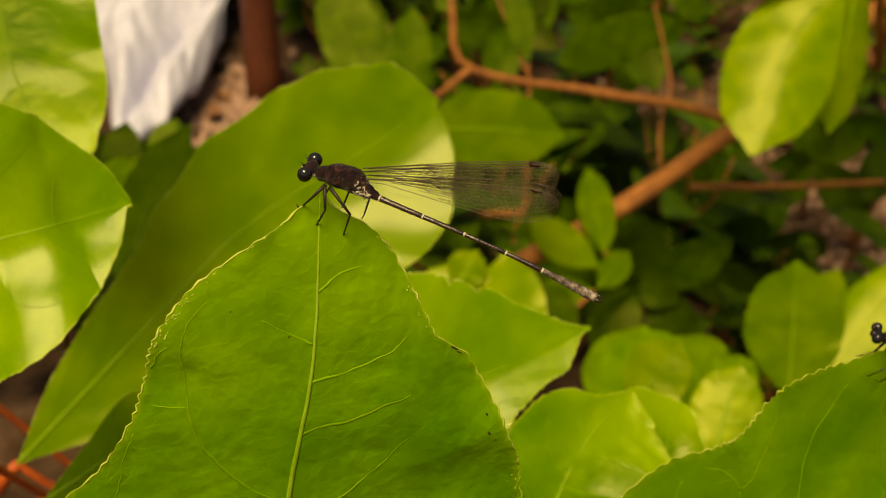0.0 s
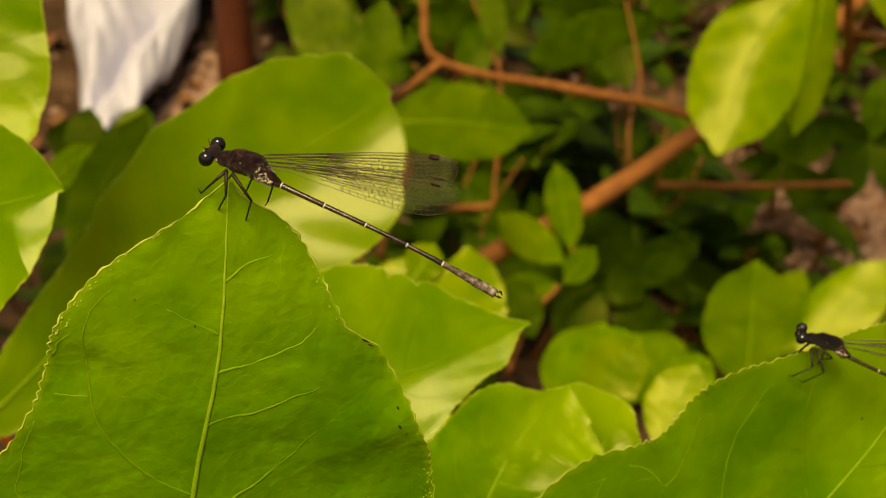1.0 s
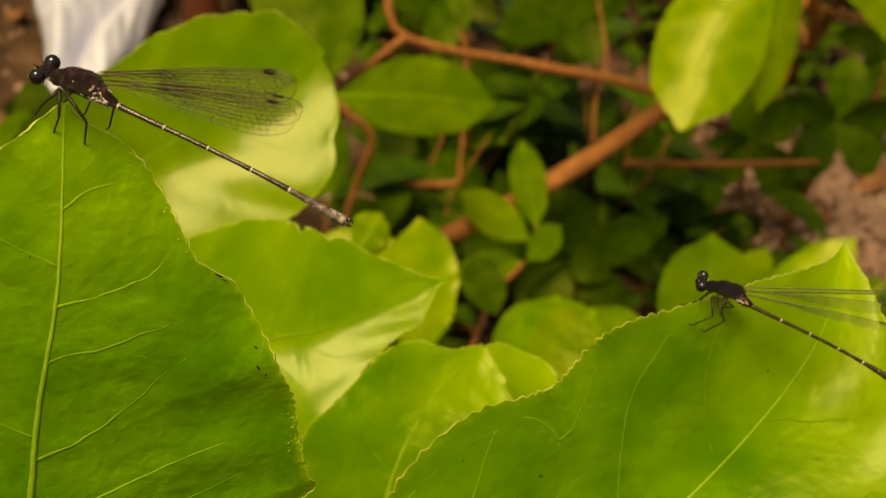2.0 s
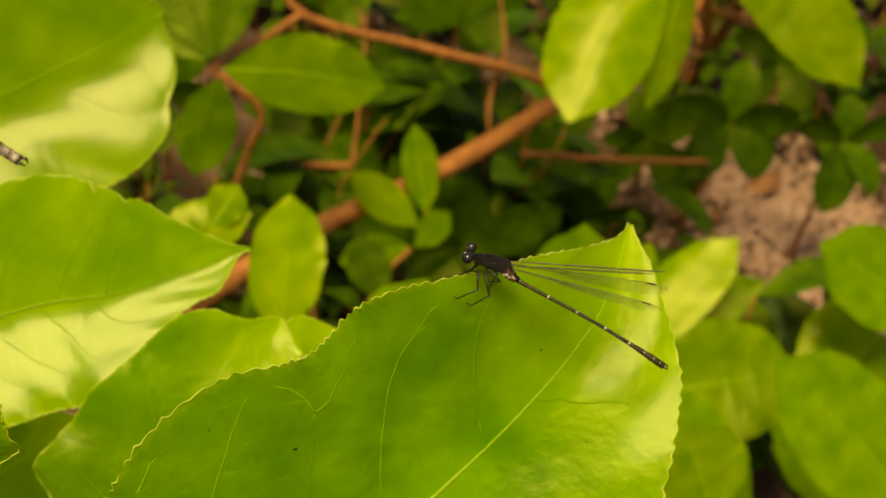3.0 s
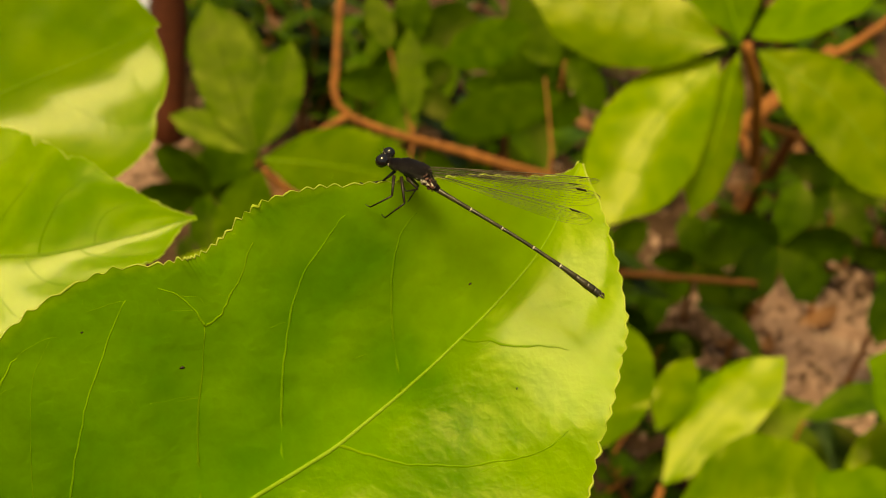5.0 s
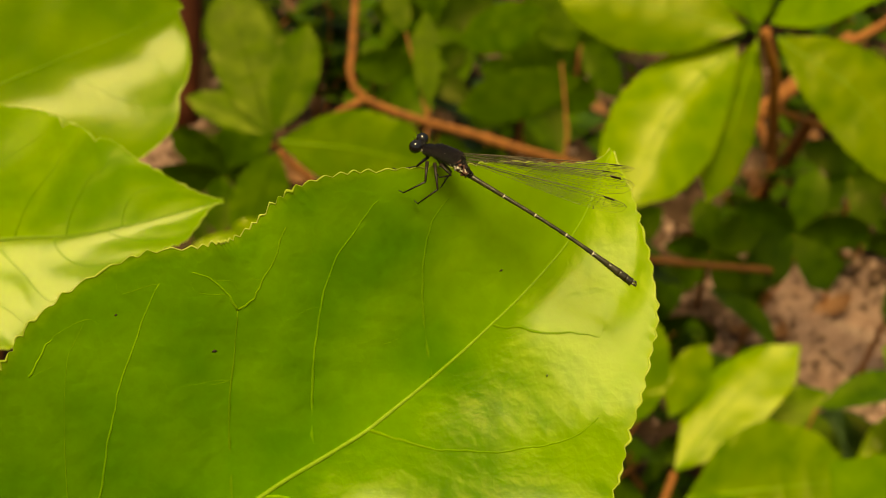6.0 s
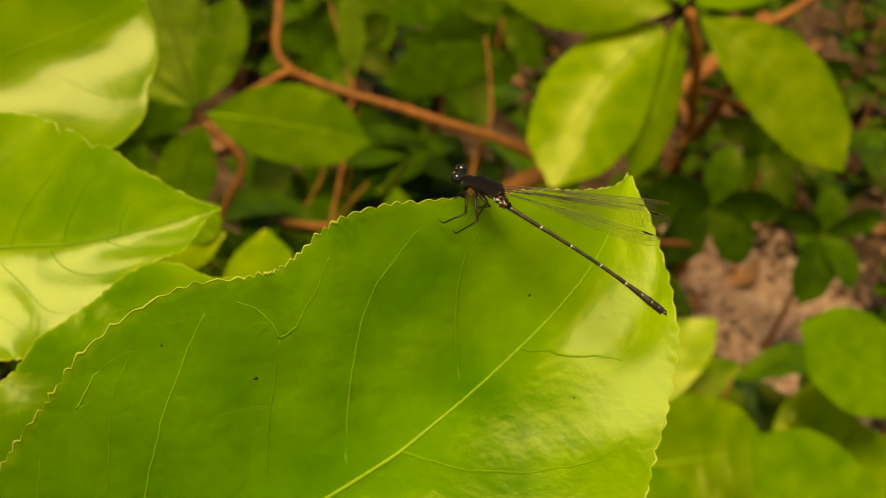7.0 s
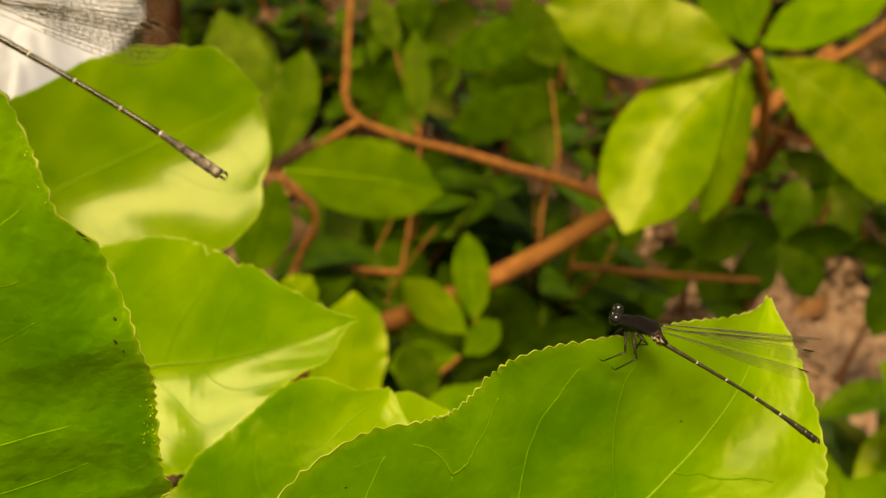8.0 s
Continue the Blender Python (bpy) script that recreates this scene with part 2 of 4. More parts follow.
class Blade:
    """The surface of one leaf: s runs from base to tip, u from -1 (right edge) to 1 (left edge)."""

    def __init__(self, rib, left, right, face, rise=(0.3, 0.0), curl=(0.0, 0.0), wave=0.0, waves=5.0, seed=0.0, teeth=0, tooth=0.0, quilt=7, dent=0.02):
        self.quilt, self.dent = quilt, dent
        self.rib, self.left, self.right, self.face = rib, left, right, Vector(face).normalized()
        self.rise, self.curl, self.wave, self.waves, self.seed, self.teeth, self.tooth = rise, curl, wave, waves, seed, teeth, tooth

    def at(self, s, u, lift=0.0):
        p = spline(self.rib, s)
        t = (spline(self.rib, min(s + 0.02, 1)) - spline(self.rib, max(s - 0.02, 0))).normalized()
        side = self.face.cross(t).normalized()
        n = t.cross(side).normalized()
        w = profile(self.left if u > 0 else self.right, s)
        if self.teeth and abs(u) > 0.9:
            run = s * self.teeth + 0.7 * noise.noise(Vector((s * self.teeth * 0.37, u * 3, self.seed)))
            saw = run % 1.0
            size = 0.75 + 0.9 * noise.noise(Vector((math.floor(run) * 0.77, u * 5, self.seed)))
            w += self.tooth * max(size, 0.1) * ((saw / 0.72 if saw < 0.72 else (1 - saw) / 0.28) ** 0.8 - 0.45) * min(1, 14 * s, 14 * (1 - s)) * (abs(u) - 0.9) * 10
            w += 0.35 * self.tooth * noise.noise(Vector((s * 19, u, self.seed + 3))) * (abs(u) - 0.9) * 10
        k = 0 if u > 0 else 1
        d = abs(u) * w
        soft = 0.22 * w + 0.01
        up = self.rise[k] * (math.sqrt(d * d + soft * soft) - soft) * 1.12 + self.curl[k] * d * d
        up += self.wave * u * u * math.sin(self.waves * math.tau * s + self.seed + (1.7 if u > 0 else 0)) * w
        up += 0.026 * w * noise.noise(Vector((s * 3.5, u * 1.4, self.seed)))
        up -= self.dent * w * abs(math.sin(math.pi * self.quilt * (s - 0.22 * abs(u)))) * min(1, 6 * abs(u)) * (0.8 + 0.8 * noise.noise(Vector((s * 5, u * 2, self.seed + 9))))
        return here(p + side * (u * w) + n * (up + lift))

    def mesh(self, rows, cols):
        bm = bmesh.new()
        us = [math.sin(math.pi / 2 * (2 * j / cols - 1)) if cols > 6 else 2 * j / cols - 1 for j in range(cols + 1)]
        rim, along = bm.verts.layers.float.new("rim"), bm.verts.layers.float.new("along")
        grid = [[bm.verts.new(self.at(i / rows, u)) for u in us] for i in range(rows + 1)]
        for i, row in enumerate(grid):
            for v, u in zip(row, us):
                v[rim], v[along] = abs(u), i / rows
        for a, b in zip(grid, grid[1:]):
            for j in range(cols):
                bm.faces.new((a[j], a[j + 1], b[j + 1], b[j]))
        return bm


def vein_line(blade, s0, reach, side, lean, n=16):
    """A side vein that leaves the rib at s0 and sweeps towards the tip."""
    out = []
    lean = min(lean, 0.8 * (0.97 - s0))
    for i in range(n + 1):
        f = i / n
        out.append(blade.at(min(s0 + lean * f ** 1.5, 0.99), side * reach * (f + 0.0001) + 0.012 * math.sin(9 * f + 7 * s0), 0.0005))
    return out


VEIN_FINE = leaf_material("leaf_vein_fine", (0.13, 0.285, 0.004), (0.21, 0.37, 0.012), (0.48, 0.63, 0.004), 0.42, 0.45, 1500.0, 1.4)
# vein for the shaded leaf copies, darkened to go with them
VEIN_SHADE = leaf_material("leaf_vein_shade", (0.03, 0.075, 0.002), (0.055, 0.11, 0.003), (0.08, 0.14, 0.003), 0.25, 0.55, 1500.0, 1.35)


def traced_vein(blade, places, r0, r1, steps=6):
    """A raised vein through (s, u) places of the blade, slightly crooked; returns its tube."""
    n = steps * (len(places) - 1)
    pts, radii = [], []
    for i in range(n + 1):
        q = spline([(3 * a, b, 0) for a, b in places], i / n)
        shake = Vector((i * 0.45, places[0][0] * 40, places[0][1] * 9))
        r = r0 + (r1 - r0) * i / n
        pts.append(blade.at(min(q.x / 3 + 0.0016 * noise.noise(shake), 0.995), q.y + 0.008 * noise.noise(shake + Vector((0, 7, 3))), -0.55 * r))
        radii.append(0.01 * r * (1 + 0.25 * noise.noise(shake * 2)))
    return tube(pts, radii, 6)


def shrub_leaf(parent, spec, mat, label, rows=150, cols=26, veins=7, rib_cm=0.062, edge_cm=0.011, name="leaf", traced=()):
    blade, vein_mat = Blade(**spec), VEIN_SHADE if mat in (LEAF_SHADE, LEAF_HALF_SHADE) else VEIN
    base = blade.at(0, 0)
    ob = part(name, blade.mesh(rows, cols), mat, parent, label, at=base)
    pts = [blade.at(i / 60, 0.004 * noise.noise(Vector((i * 0.4, blade.seed, 0))), -0.01) for i in range(61)]
    part("midrib", tube(pts, [0.01 * (rib_cm * (1 - 0.8 * i / 60)) * (1 + 0.12 * noise.noise(Vector((i * 0.7, 1, blade.seed)))) for i in range(61)]), vein_mat, ob)
    if edge_cm:
        for side in (1, -1):
            pts = [blade.at(i / rows, side, 0.0) for i in range(rows + 1)]
            worn = [0.01 * edge_cm * max(0.25, 1.0 + 2.2 * noise.noise(Vector((i * 0.13, side * 5.0, blade.seed)))) for i in range(rows + 1)]
            part("margin", tube(pts, worn, 4), EDGE, ob)
    if isinstance(veins, int):
        veins = [] if not veins else [(0.06 + 0.82 * (k + 0.25 * (side > 0)) / veins, side, 0.85, 0.24 * (1 - 0.5 * k / veins)) for k in range(veins) for side in (1, -1)]
    for s0, side, reach, lean in veins:
        pts = vein_line(blade, s0, reach, side, lean)
        part("vein", tube(pts, [0.01 * rib_cm * (0.02 + 0.20 * (1 - i / 16) ** 0.6) for i in range(17)], 6), VEIN_FINE if vein_mat is VEIN else vein_mat, ob)
    twig_rnd = random.Random(len(traced))
    for places in traced:
        thick = (0.56 if abs(places[0][1]) < 0.4 else 0.34) * (0.7 if mat is LEAF_MOTTLED else 1.0)
        part("vein", traced_vein(blade, places, thick * rib_cm, 0.16 * rib_cm), VEIN_FINE, ob)
        # short cross veins between the side veins
        for k in range(2):
            a, b = places[twig_rnd.randrange(len(places))]
            side = twig_rnd.choice((1, -1))
            reach = twig_rnd.uniform(0.04, 0.09)
            bend = twig_rnd.uniform(-0.008, 0.008)
            part("vein", traced_vein(blade, [(a, b), (a + side * 0.25 * reach + bend, b - side * 0.4 * reach), (a + side * 0.45 * reach - bend, b - side * reach)], 0.07 * rib_cm, 0.02 * rib_cm, 4), VEIN_FINE, ob)
    return blade, ob


# ---- ground ----
def build_ground():
    bm = bmesh.new()
    n, span = 120, 4.0
    rows = []
    for i in range(n + 1):
        row = []
        for j in range(n + 1):
            a, b = 2 * j / n - 1, 2 * i / n - 1
            x, y = span * (0.35 * a + 0.65 * a ** 3), 1.4 + span * (0.35 * b + 0.65 * b ** 3)
            z = 0.035 * noise.noise(Vector((x * 2.2, y * 2.2, 0))) + 0.012 * noise.noise(Vector((x * 9, y * 9, 3)))
            row.append(bm.verts.new((x * (40 if abs(a) == 1 else 1), y * (40 if abs(b) == 1 else 1), z)))
        rows.append(row)
    for a, b in zip(rows, rows[1:]):
        for j in range(n):
            bm.faces.new((a[j], a[j + 1], b[j + 1], b[j]))
    me = bpy.data.meshes.new("ground")
    for f in bm.faces:
        f.smooth = True
    bm.to_mesh(me)
    bm.free()
    me.materials.append(SOIL)
    return tagged(new("ground", me), "bare reddish-brown soil with grit and litter", "ground", kind="structure")


build_ground()

# ---- the near shrub ----
LEAF_A = dict(rib=[(-2.023, 15.95, -6.368), (-1.734, 15.05, -3.169), (-1.445, 14.6, -1.321), (-1.414, 14.42, 0.6193)],
         left=[(0, 0), (0.2, 1.66), (0.46, 2.56), (0.5, 2.26), (0.54, 2.05), (0.58, 1.94), (0.61, 1.9), (0.64, 1.88), (0.665, 1.87), (0.685, 1.85), (0.7, 1.86), (0.715, 1.85), (0.73, 1.85), (0.745, 1.84), (0.77, 1.78), (0.8, 1.68), (0.84, 1.47), (0.88, 1.14), (0.92, 0.74), (0.95, 0.42), (0.975, 0.23), (1, 0.03)],
         right=[(0, 0), (0.2, 2.16), (0.33, 3.37), (0.38, 3.23), (0.42, 3.14), (0.46, 3.08), (0.5, 3), (0.54, 2.9), (0.58, 2.79), (0.61, 2.66), (0.64, 2.5), (0.665, 2.38), (0.685, 2.27), (0.7, 2.19), (0.715, 2.09), (0.73, 2), (0.745, 1.87), (0.77, 1.49), (0.8, 1.35), (0.84, 1.18), (0.88, 1.01), (0.92, 0.82), (0.95, 0.56), (0.975, 0.2), (1, 0.03)],
         face=(0.27, -1, 0.2), rise=(0.0, -0.08), seed=1.0, teeth=52, tooth=0.05, wave=0.02)
LEAF_B = dict(rib=[(2.12, 20, -10.46), (5.27, 19.9, -6.63), (6.98, 20, -5.09), (8.49, 20, -3.34), (9.44, 20.3, -1.93), (9.92, 20.9, -0.57)],
         left=[(0, 0), (0.15, 2.45), (0.36, 3.37), (0.4, 3.46), (0.44, 3.4), (0.48, 3.14), (0.52, 3.02), (0.55, 2.99), (0.58, 2.98), (0.61, 3.01), (0.64, 3.03), (0.68, 2.96), (0.72, 2.73), (0.755, 2.4), (0.79, 2.07), (0.82, 1.83), (0.85, 1.6), (0.88, 1.33), (0.91, 0.99), (0.94, 0.58), (0.965, 0.25), (0.985, 0.08), (1, 0.04)],
         right=[(0, 0), (0.15, 2.57), (0.4, 3.3), (0.6, 2.98), (0.68, 2.88), (0.72, 2.65), (0.755, 2.32), (0.79, 2.05), (0.82, 1.83), (0.85, 1.61), (0.88, 1.27), (0.91, 0.88), (0.94, 0.59), (0.965, 0.37), (0.985, 0.17), (1, 0.04)],
         face=(0.0, -1, 0.15), rise=(0.57, 0.245), seed=2.0, teeth=74, tooth=0.075, wave=0.02)
LEAF_C = dict(rib=[(-4.683, 25.3, -5.299), (-0.4867, 25.8, -3.491), (1.42, 26.05, -2.978), (3.736, 26.5, -1.941)],
         left=[(0, 0), (0.25, 2.16), (0.54, 2.46), (0.6, 2.41), (0.66, 2.27), (0.69, 2.24), (0.70, 2.05), (0.73, 2.10), (0.765, 1.94), (0.778, 1.73), (0.795, 1.72), (0.82, 1.61), (0.86, 1.16), (0.9, 0.78), (0.94, 0.4), (0.97, 0.19), (0.985, 0.1), (1, 0.04)],
         right=[(0, 0), (0.25, 1.83), (0.53, 2.05), (0.63, 1.94), (0.74, 1.08), (0.78, 0.89), (0.82, 0.73), (0.86, 0.64), (0.9, 0.6), (0.94, 0.31), (0.97, 0.08), (0.985, 0.03), (1, 0.04)],
         face=(0, -1, 0.1), curl=(0.0, -0.07), rise=(0.06, 0.43), seed=3.0, teeth=50, tooth=0.06, wave=0.01, quilt=9, dent=0.014)
LEAF_E = dict(rib=[(-11.03, 34.5, -7.019), (-7.626, 35.2, -3.077), (-4.942, 36, -0.109), (-0.4204, 36.7, 3.092), (0.5575, 36.8, 3.874)],
         left=[(0, 0), (0.15, 0.97), (0.36, 1.6), (0.42, 1.74), (0.48, 2.1), (0.54, 2.27), (0.6, 2.69), (0.66, 2.66), (0.7, 2.72), (0.74, 2.84), (0.78, 2.72), (0.82, 2.68), (0.86, 2.39), (0.9, 2.22), (0.94, 1.84), (0.97, 1.41), (0.985, 1.09), (1, 0.08)],
         right=[(0, 0), (0.2, 1.78), (0.45, 3.08), (0.65, 3.5), (0.78, 3.48), (0.82, 3.37), (0.86, 3.15), (0.9, 2.76), (0.94, 1.65), (0.97, 0.56), (0.985, 0.09), (1, 0.08)],
         face=(0.25, -1, 0.05), rise=(0.04, 0.14), curl=(0.0, 0.08), seed=4.0, teeth=50, tooth=0.03, wave=0.014)
LEAF_D = dict(rib=[(-12.26, 22, -1.64), (-7.45, 22, -0.26), (-6.32, 22.5, 0.12), (-5.41, 22.8, 0.44)],
         left=[(0, 0), (0.3, 2.46), (0.685, 2.41), (0.74, 2.19), (0.78, 2), (0.82, 1.88), (0.86, 1.7), (0.9, 1.34), (0.94, 1.02), (0.97, 0.68), (0.985, 0.38), (1, 0.05)],
         right=[(0, 0), (0.3, 2.56), (0.66, 2.27), (0.7, 2.14), (0.74, 1.76), (0.78, 1.45), (0.82, 1.32), (0.86, 1.3), (0.9, 1), (0.94, 0.66), (0.97, 0.29), (0.985, 0.07), (1, 0.05)],
         face=(0.1, -1, 0.0), rise=(0.2, 0.4), seed=5.0, teeth=40, tooth=0.04, wave=0.02)
LEAF_D2 = dict(rib=[(-10.52, 29, 10.56), (-9.92, 29, 4.78), (-9.13, 28.8, 2.45), (-8.34, 28.5, 0.91)],
         left=[(0, 0), (0.3, 2.27), (0.6, 2.15), (0.66, 2.11), (0.7, 2.07), (0.74, 2.02), (0.78, 1.96), (0.82, 1.86), (0.86, 1.69), (0.9, 1.47), (0.94, 1.17), (0.97, 0.96), (1, 0.07)],
         right=[(0, 0), (0.3, 2.27), (0.6, 2.51), (0.8, 1.87), (0.93, 0.93), (1, 0.07)],
         face=(0.1, -1, 0.3), rise=(0.1, 0.1), seed=6.0, teeth=40, tooth=0.03, wave=0.02)
LEAF_G = dict(rib=[(2.25, 24, -8.93), (2.63, 24.6, -6.13), (3.37, 25, -4.34), (4.47, 25.5, -3.15)],
         left=[(0, 0), (0.3, 1.96), (0.36, 2.32), (0.42, 2.16), (0.48, 1.96), (0.54, 1.88), (0.6, 1.67), (0.66, 1.52), (0.7, 1.45), (0.74, 1.4), (0.78, 1.32), (0.82, 1.16), (0.86, 0.93), (0.9, 0.49), (0.94, 0.26), (0.97, 0.15), (0.985, 0.06), (1, 0.05)],
         right=[(0, 0), (0.3, 2.3), (0.6, 3.0), (0.76, 2.9), (0.84, 2.4), (0.88, 1.85), (0.905, 1.9), (0.94, 1.2), (0.955, 0.85), (0.97, 0.8), (0.99, 0.3), (1, 0.05)],
         face=(0.0, -1, 0.1), rise=(0.1, 0.25), seed=7.0, teeth=40, tooth=0.05, wave=0.04)
LEAF_F = dict(rib=[(5.05, 26.0, -7.6), (5.40, 26.6, -5.3), (5.71, 27.0, -4.27), (6.05, 27.4, -3.67)],
         left=[(0, 0), (0.3, 0.95), (0.6, 1.35), (0.8, 1.4), (0.9, 1.2), (0.96, 0.75), (0.985, 0.35), (1, 0.05)],
         right=[(0, 0), (0.3, 0.7), (0.6, 0.95), (0.78, 0.8), (0.88, 0.55), (0.95, 0.38), (0.985, 0.2), (1, 0.05)],
         face=(0.0, -1, 0.1), rise=(0.1, 0.25), seed=10.0, teeth=30, tooth=0.05, wave=0.04)
LEAF_H = dict(rib=[(-9.00, 30.00, -6.96), (-7.17, 29.00, -5.56), (-5.46, 28.00, -3.98)],
         left=[(0, 0.00), (0.4, 0.54), (0.8, 0.81), (1, 0.07)],
         right=[(0, 0.00), (0.4, 0.81), (0.8, 0.94), (1, 0.07)],
         face=(0.0, -1, 0.3), rise=(0.1, 0.1), seed=8.0, teeth=30, tooth=0.03, wave=0.02)
LEAF_K = dict(rib=[(-4.48, 33.00, -10.63), (-2.56, 33.00, -9.05), (-1.35, 33.50, -8.20), (-0.22, 34.00, -7.36)],
         left=[(0, 0.00), (0.3, 1.3), (0.6, 1.6), (0.85, 1.0), (1, 0.05)],
         right=[(0, 0.00), (0.3, 1.6), (0.6, 2.2), (0.85, 1.4), (1, 0.05)],
         face=(0.0, -1, -0.3), rise=(0.15, 0.2), seed=9.0, teeth=30, tooth=0.03, wave=0.02)

SPECK = rough_material("speck", [(0.3, (0.015, 0.009, 0.006)), (0.7, (0.05, 0.025, 0.012))], 900.0, 0.7, 0.3, 0.0002, 0.3)


def speck(leaf_ob, blade, s, u, r, mat, name="speck"):
    """A small flattened grain that sits on a leaf."""
    c = blade.at(s, u, 0.004)
    a = (blade.at(min(s + 0.005, 1), u, 0.004) - c).normalized()
    b = (blade.at(s, u * 0.97, 0.004) - c).normalized()
    n = a.cross(b).normalized()
    bm = bmesh.new()
    bmesh.ops.create_icosphere(bm, subdivisions=1, radius=1)
    for v in bm.verts:
        k = 1 + 0.35 * noise.noise(v.co * 1.5 + Vector((s * 90, u * 70, 0)))
        v.co = c + (a * v.co.x * 1.3 + b * v.co.y * 0.8 + n * v.co.z * 0.2) * (0.01 * r * k)
    part(name, bm, mat, leaf_ob)


# side veins: start on the rib, side, reach to the edge, sweep to the tip
LOW_VEINS = [(0.08, 1, 0.9, 0.2), (0.18, 1, 0.9, 0.22), (0.08, -1, 0.8, 0.15), (0.19, -1, 0.8, 0.15), (0.30, -1, 0.8, 0.14)]
# side veins by their places along and across the blade
TRACED_B = [
    [(0.645, 0.0), (0.672, 0.18), (0.694, 0.31), (0.737, 0.55), (0.761, 0.68), (0.784, 0.77)],
    [(0.482, 0.0), (0.503, 0.16), (0.538, 0.33), (0.603, 0.56), (0.630, 0.63), (0.661, 0.69), (0.695, 0.75), (0.726, 0.83)],
    [(0.388, 0.0), (0.417, 0.21), (0.451, 0.45), (0.492, 0.72)],
    [(0.492, 0.72), (0.491, 0.79), (0.484, 0.86), (0.470, 0.905)],
    [(0.492, 0.72), (0.527, 0.75), (0.570, 0.80), (0.605, 0.85), (0.631, 0.90)],
    [(0.240, 0.0), (0.255, 0.2), (0.273, 0.35), (0.310, 0.46), (0.350, 0.55), (0.381, 0.61), (0.401, 0.69), (0.431, 0.81), (0.446, 0.88)],
    [(0.340, 0.90), (0.363, 0.91), (0.380, 0.92)],
    [(0.736, 0.0), (0.756, -0.14), (0.766, -0.26), (0.788, -0.44), (0.799, -0.59)],
    [(0.560, 0.0), (0.578, -0.11), (0.595, -0.22), (0.619, -0.33), (0.648, -0.46), (0.679, -0.56), (0.708, -0.67), (0.745, -0.79)],
    [(0.415, 0.0), (0.433, -0.06), (0.453, -0.16), (0.493, -0.31), (0.56, -0.5), (0.60, -0.7)]]
TRACED_A = [
    [(0.690, 0.0), (0.700, -0.08), (0.707, -0.17), (0.736, -0.41), (0.769, -0.73)],
    [(0.586, 0.0), (0.602, -0.06), (0.611, -0.12), (0.626, -0.23), (0.655, -0.37), (0.678, -0.54)],
    [(0.420, 0.0), (0.470, -0.18), (0.487, -0.24), (0.510, -0.30), (0.542, -0.38), (0.580, -0.45), (0.624, -0.58)],
    [(0.468, 0.0), (0.482, 0.14), (0.497, 0.26), (0.517, 0.38), (0.538, 0.49), (0.564, 0.60), (0.596, 0.68), (0.637, 0.73), (0.687, 0.78), (0.752, 0.83), (0.793, 0.84), (0.826, 0.80)],
    [(0.613, 0.71), (0.612, 0.81), (0.612, 0.91)],
    [(0.40, 0.6), (0.465, 0.77), (0.486, 0.83), (0.508, 0.89), (0.531, 0.93), (0.562, 0.95)],
    [(0.755, 0.0), (0.777, 0.21), (0.795, 0.37)],
    [(0.696, 0.97), (0.731, 0.95), (0.745, 0.90)],
    [(0.842, 0.0), (0.870, -0.24), (0.884, -0.54)],
    [(0.30, 0.0), (0.34, -0.2), (0.40, -0.45), (0.46, -0.7)],
    [(0.20, 0.0), (0.25, -0.25), (0.32, -0.5), (0.38, -0.75)]]
near_shrub = thing("leafy_shrub", (0.0, 0.42, 0.0), "bright green shrub with broad glossy saw-edged leaves", "shrub")
for spec, label, veins in (
        (LEAF_A, "broad upright leaf with yellow saw-toothed edge", LOW_VEINS[:4]), (LEAF_B, "large leaf with hooked tip and yellow saw-toothed edge", LOW_VEINS),
        (LEAF_C, "", 7), (LEAF_E, "", 7), (LEAF_D, "", 6), (LEAF_D2, "", 6), (LEAF_G, "", 6), (LEAF_F, "", 5), (LEAF_H, "", 4), (LEAF_K, "", 5)):
    blade, leaf_ob = shrub_leaf(near_shrub, spec, LEAF_MOTTLED if spec is LEAF_A else LEAF_NEAR_LIT if spec in (LEAF_C, LEAF_D, LEAF_E) else LEAF_NEAR, label, veins=veins, rows=spec["teeth"] * 7, edge_cm=0.008 if spec is LEAF_A else 0.010, traced=TRACED_A if spec is LEAF_A else TRACED_B if spec is LEAF_B else ())
    if spec is LEAF_B:
        for at in ((0.453, 0.58, 0.030), (0.415, 0.85, 0.018), (0.781, 0.21, 0.026), (0.740, -0.42, 0.016)):
            speck(leaf_ob, blade, *at, SPECK)
        for k in range(5):
            speck(leaf_ob, blade, 0.719 + 0.006 * math.sin(k * 2.3), -0.18 + 0.02 * math.cos(k * 1.9), 0.012, EDGE)
    if spec is LEAF_A:
        for at in ((0.655, -0.93, 0.022), (0.624, -0.90, 0.026), (0.61, -0.92, 0.018), (0.752, -0.985, 0.045), (0.745, -0.96, 0.03), (0.809, 0.60, 0.012), (0.768, 0.17, 0.012)):
            speck(leaf_ob, blade, *at, SPECK)
        edge_rnd = random.Random(31)
        for k in range(90):
            side = edge_rnd.choice((1, 1, -1))
            speck(leaf_ob, blade, edge_rnd.uniform(0.74, 0.985), side * edge_rnd.uniform(0.93, 1.0), edge_rnd.uniform(0.005, 0.017), EDGE, "yellow_gall")
        for k in range(26):
            speck(leaf_ob, blade, edge_rnd.uniform(0.43, 0.52), -edge_rnd.uniform(0.94, 1.0), edge_rnd.uniform(0.006, 0.018), EDGE, "yellow_gall")


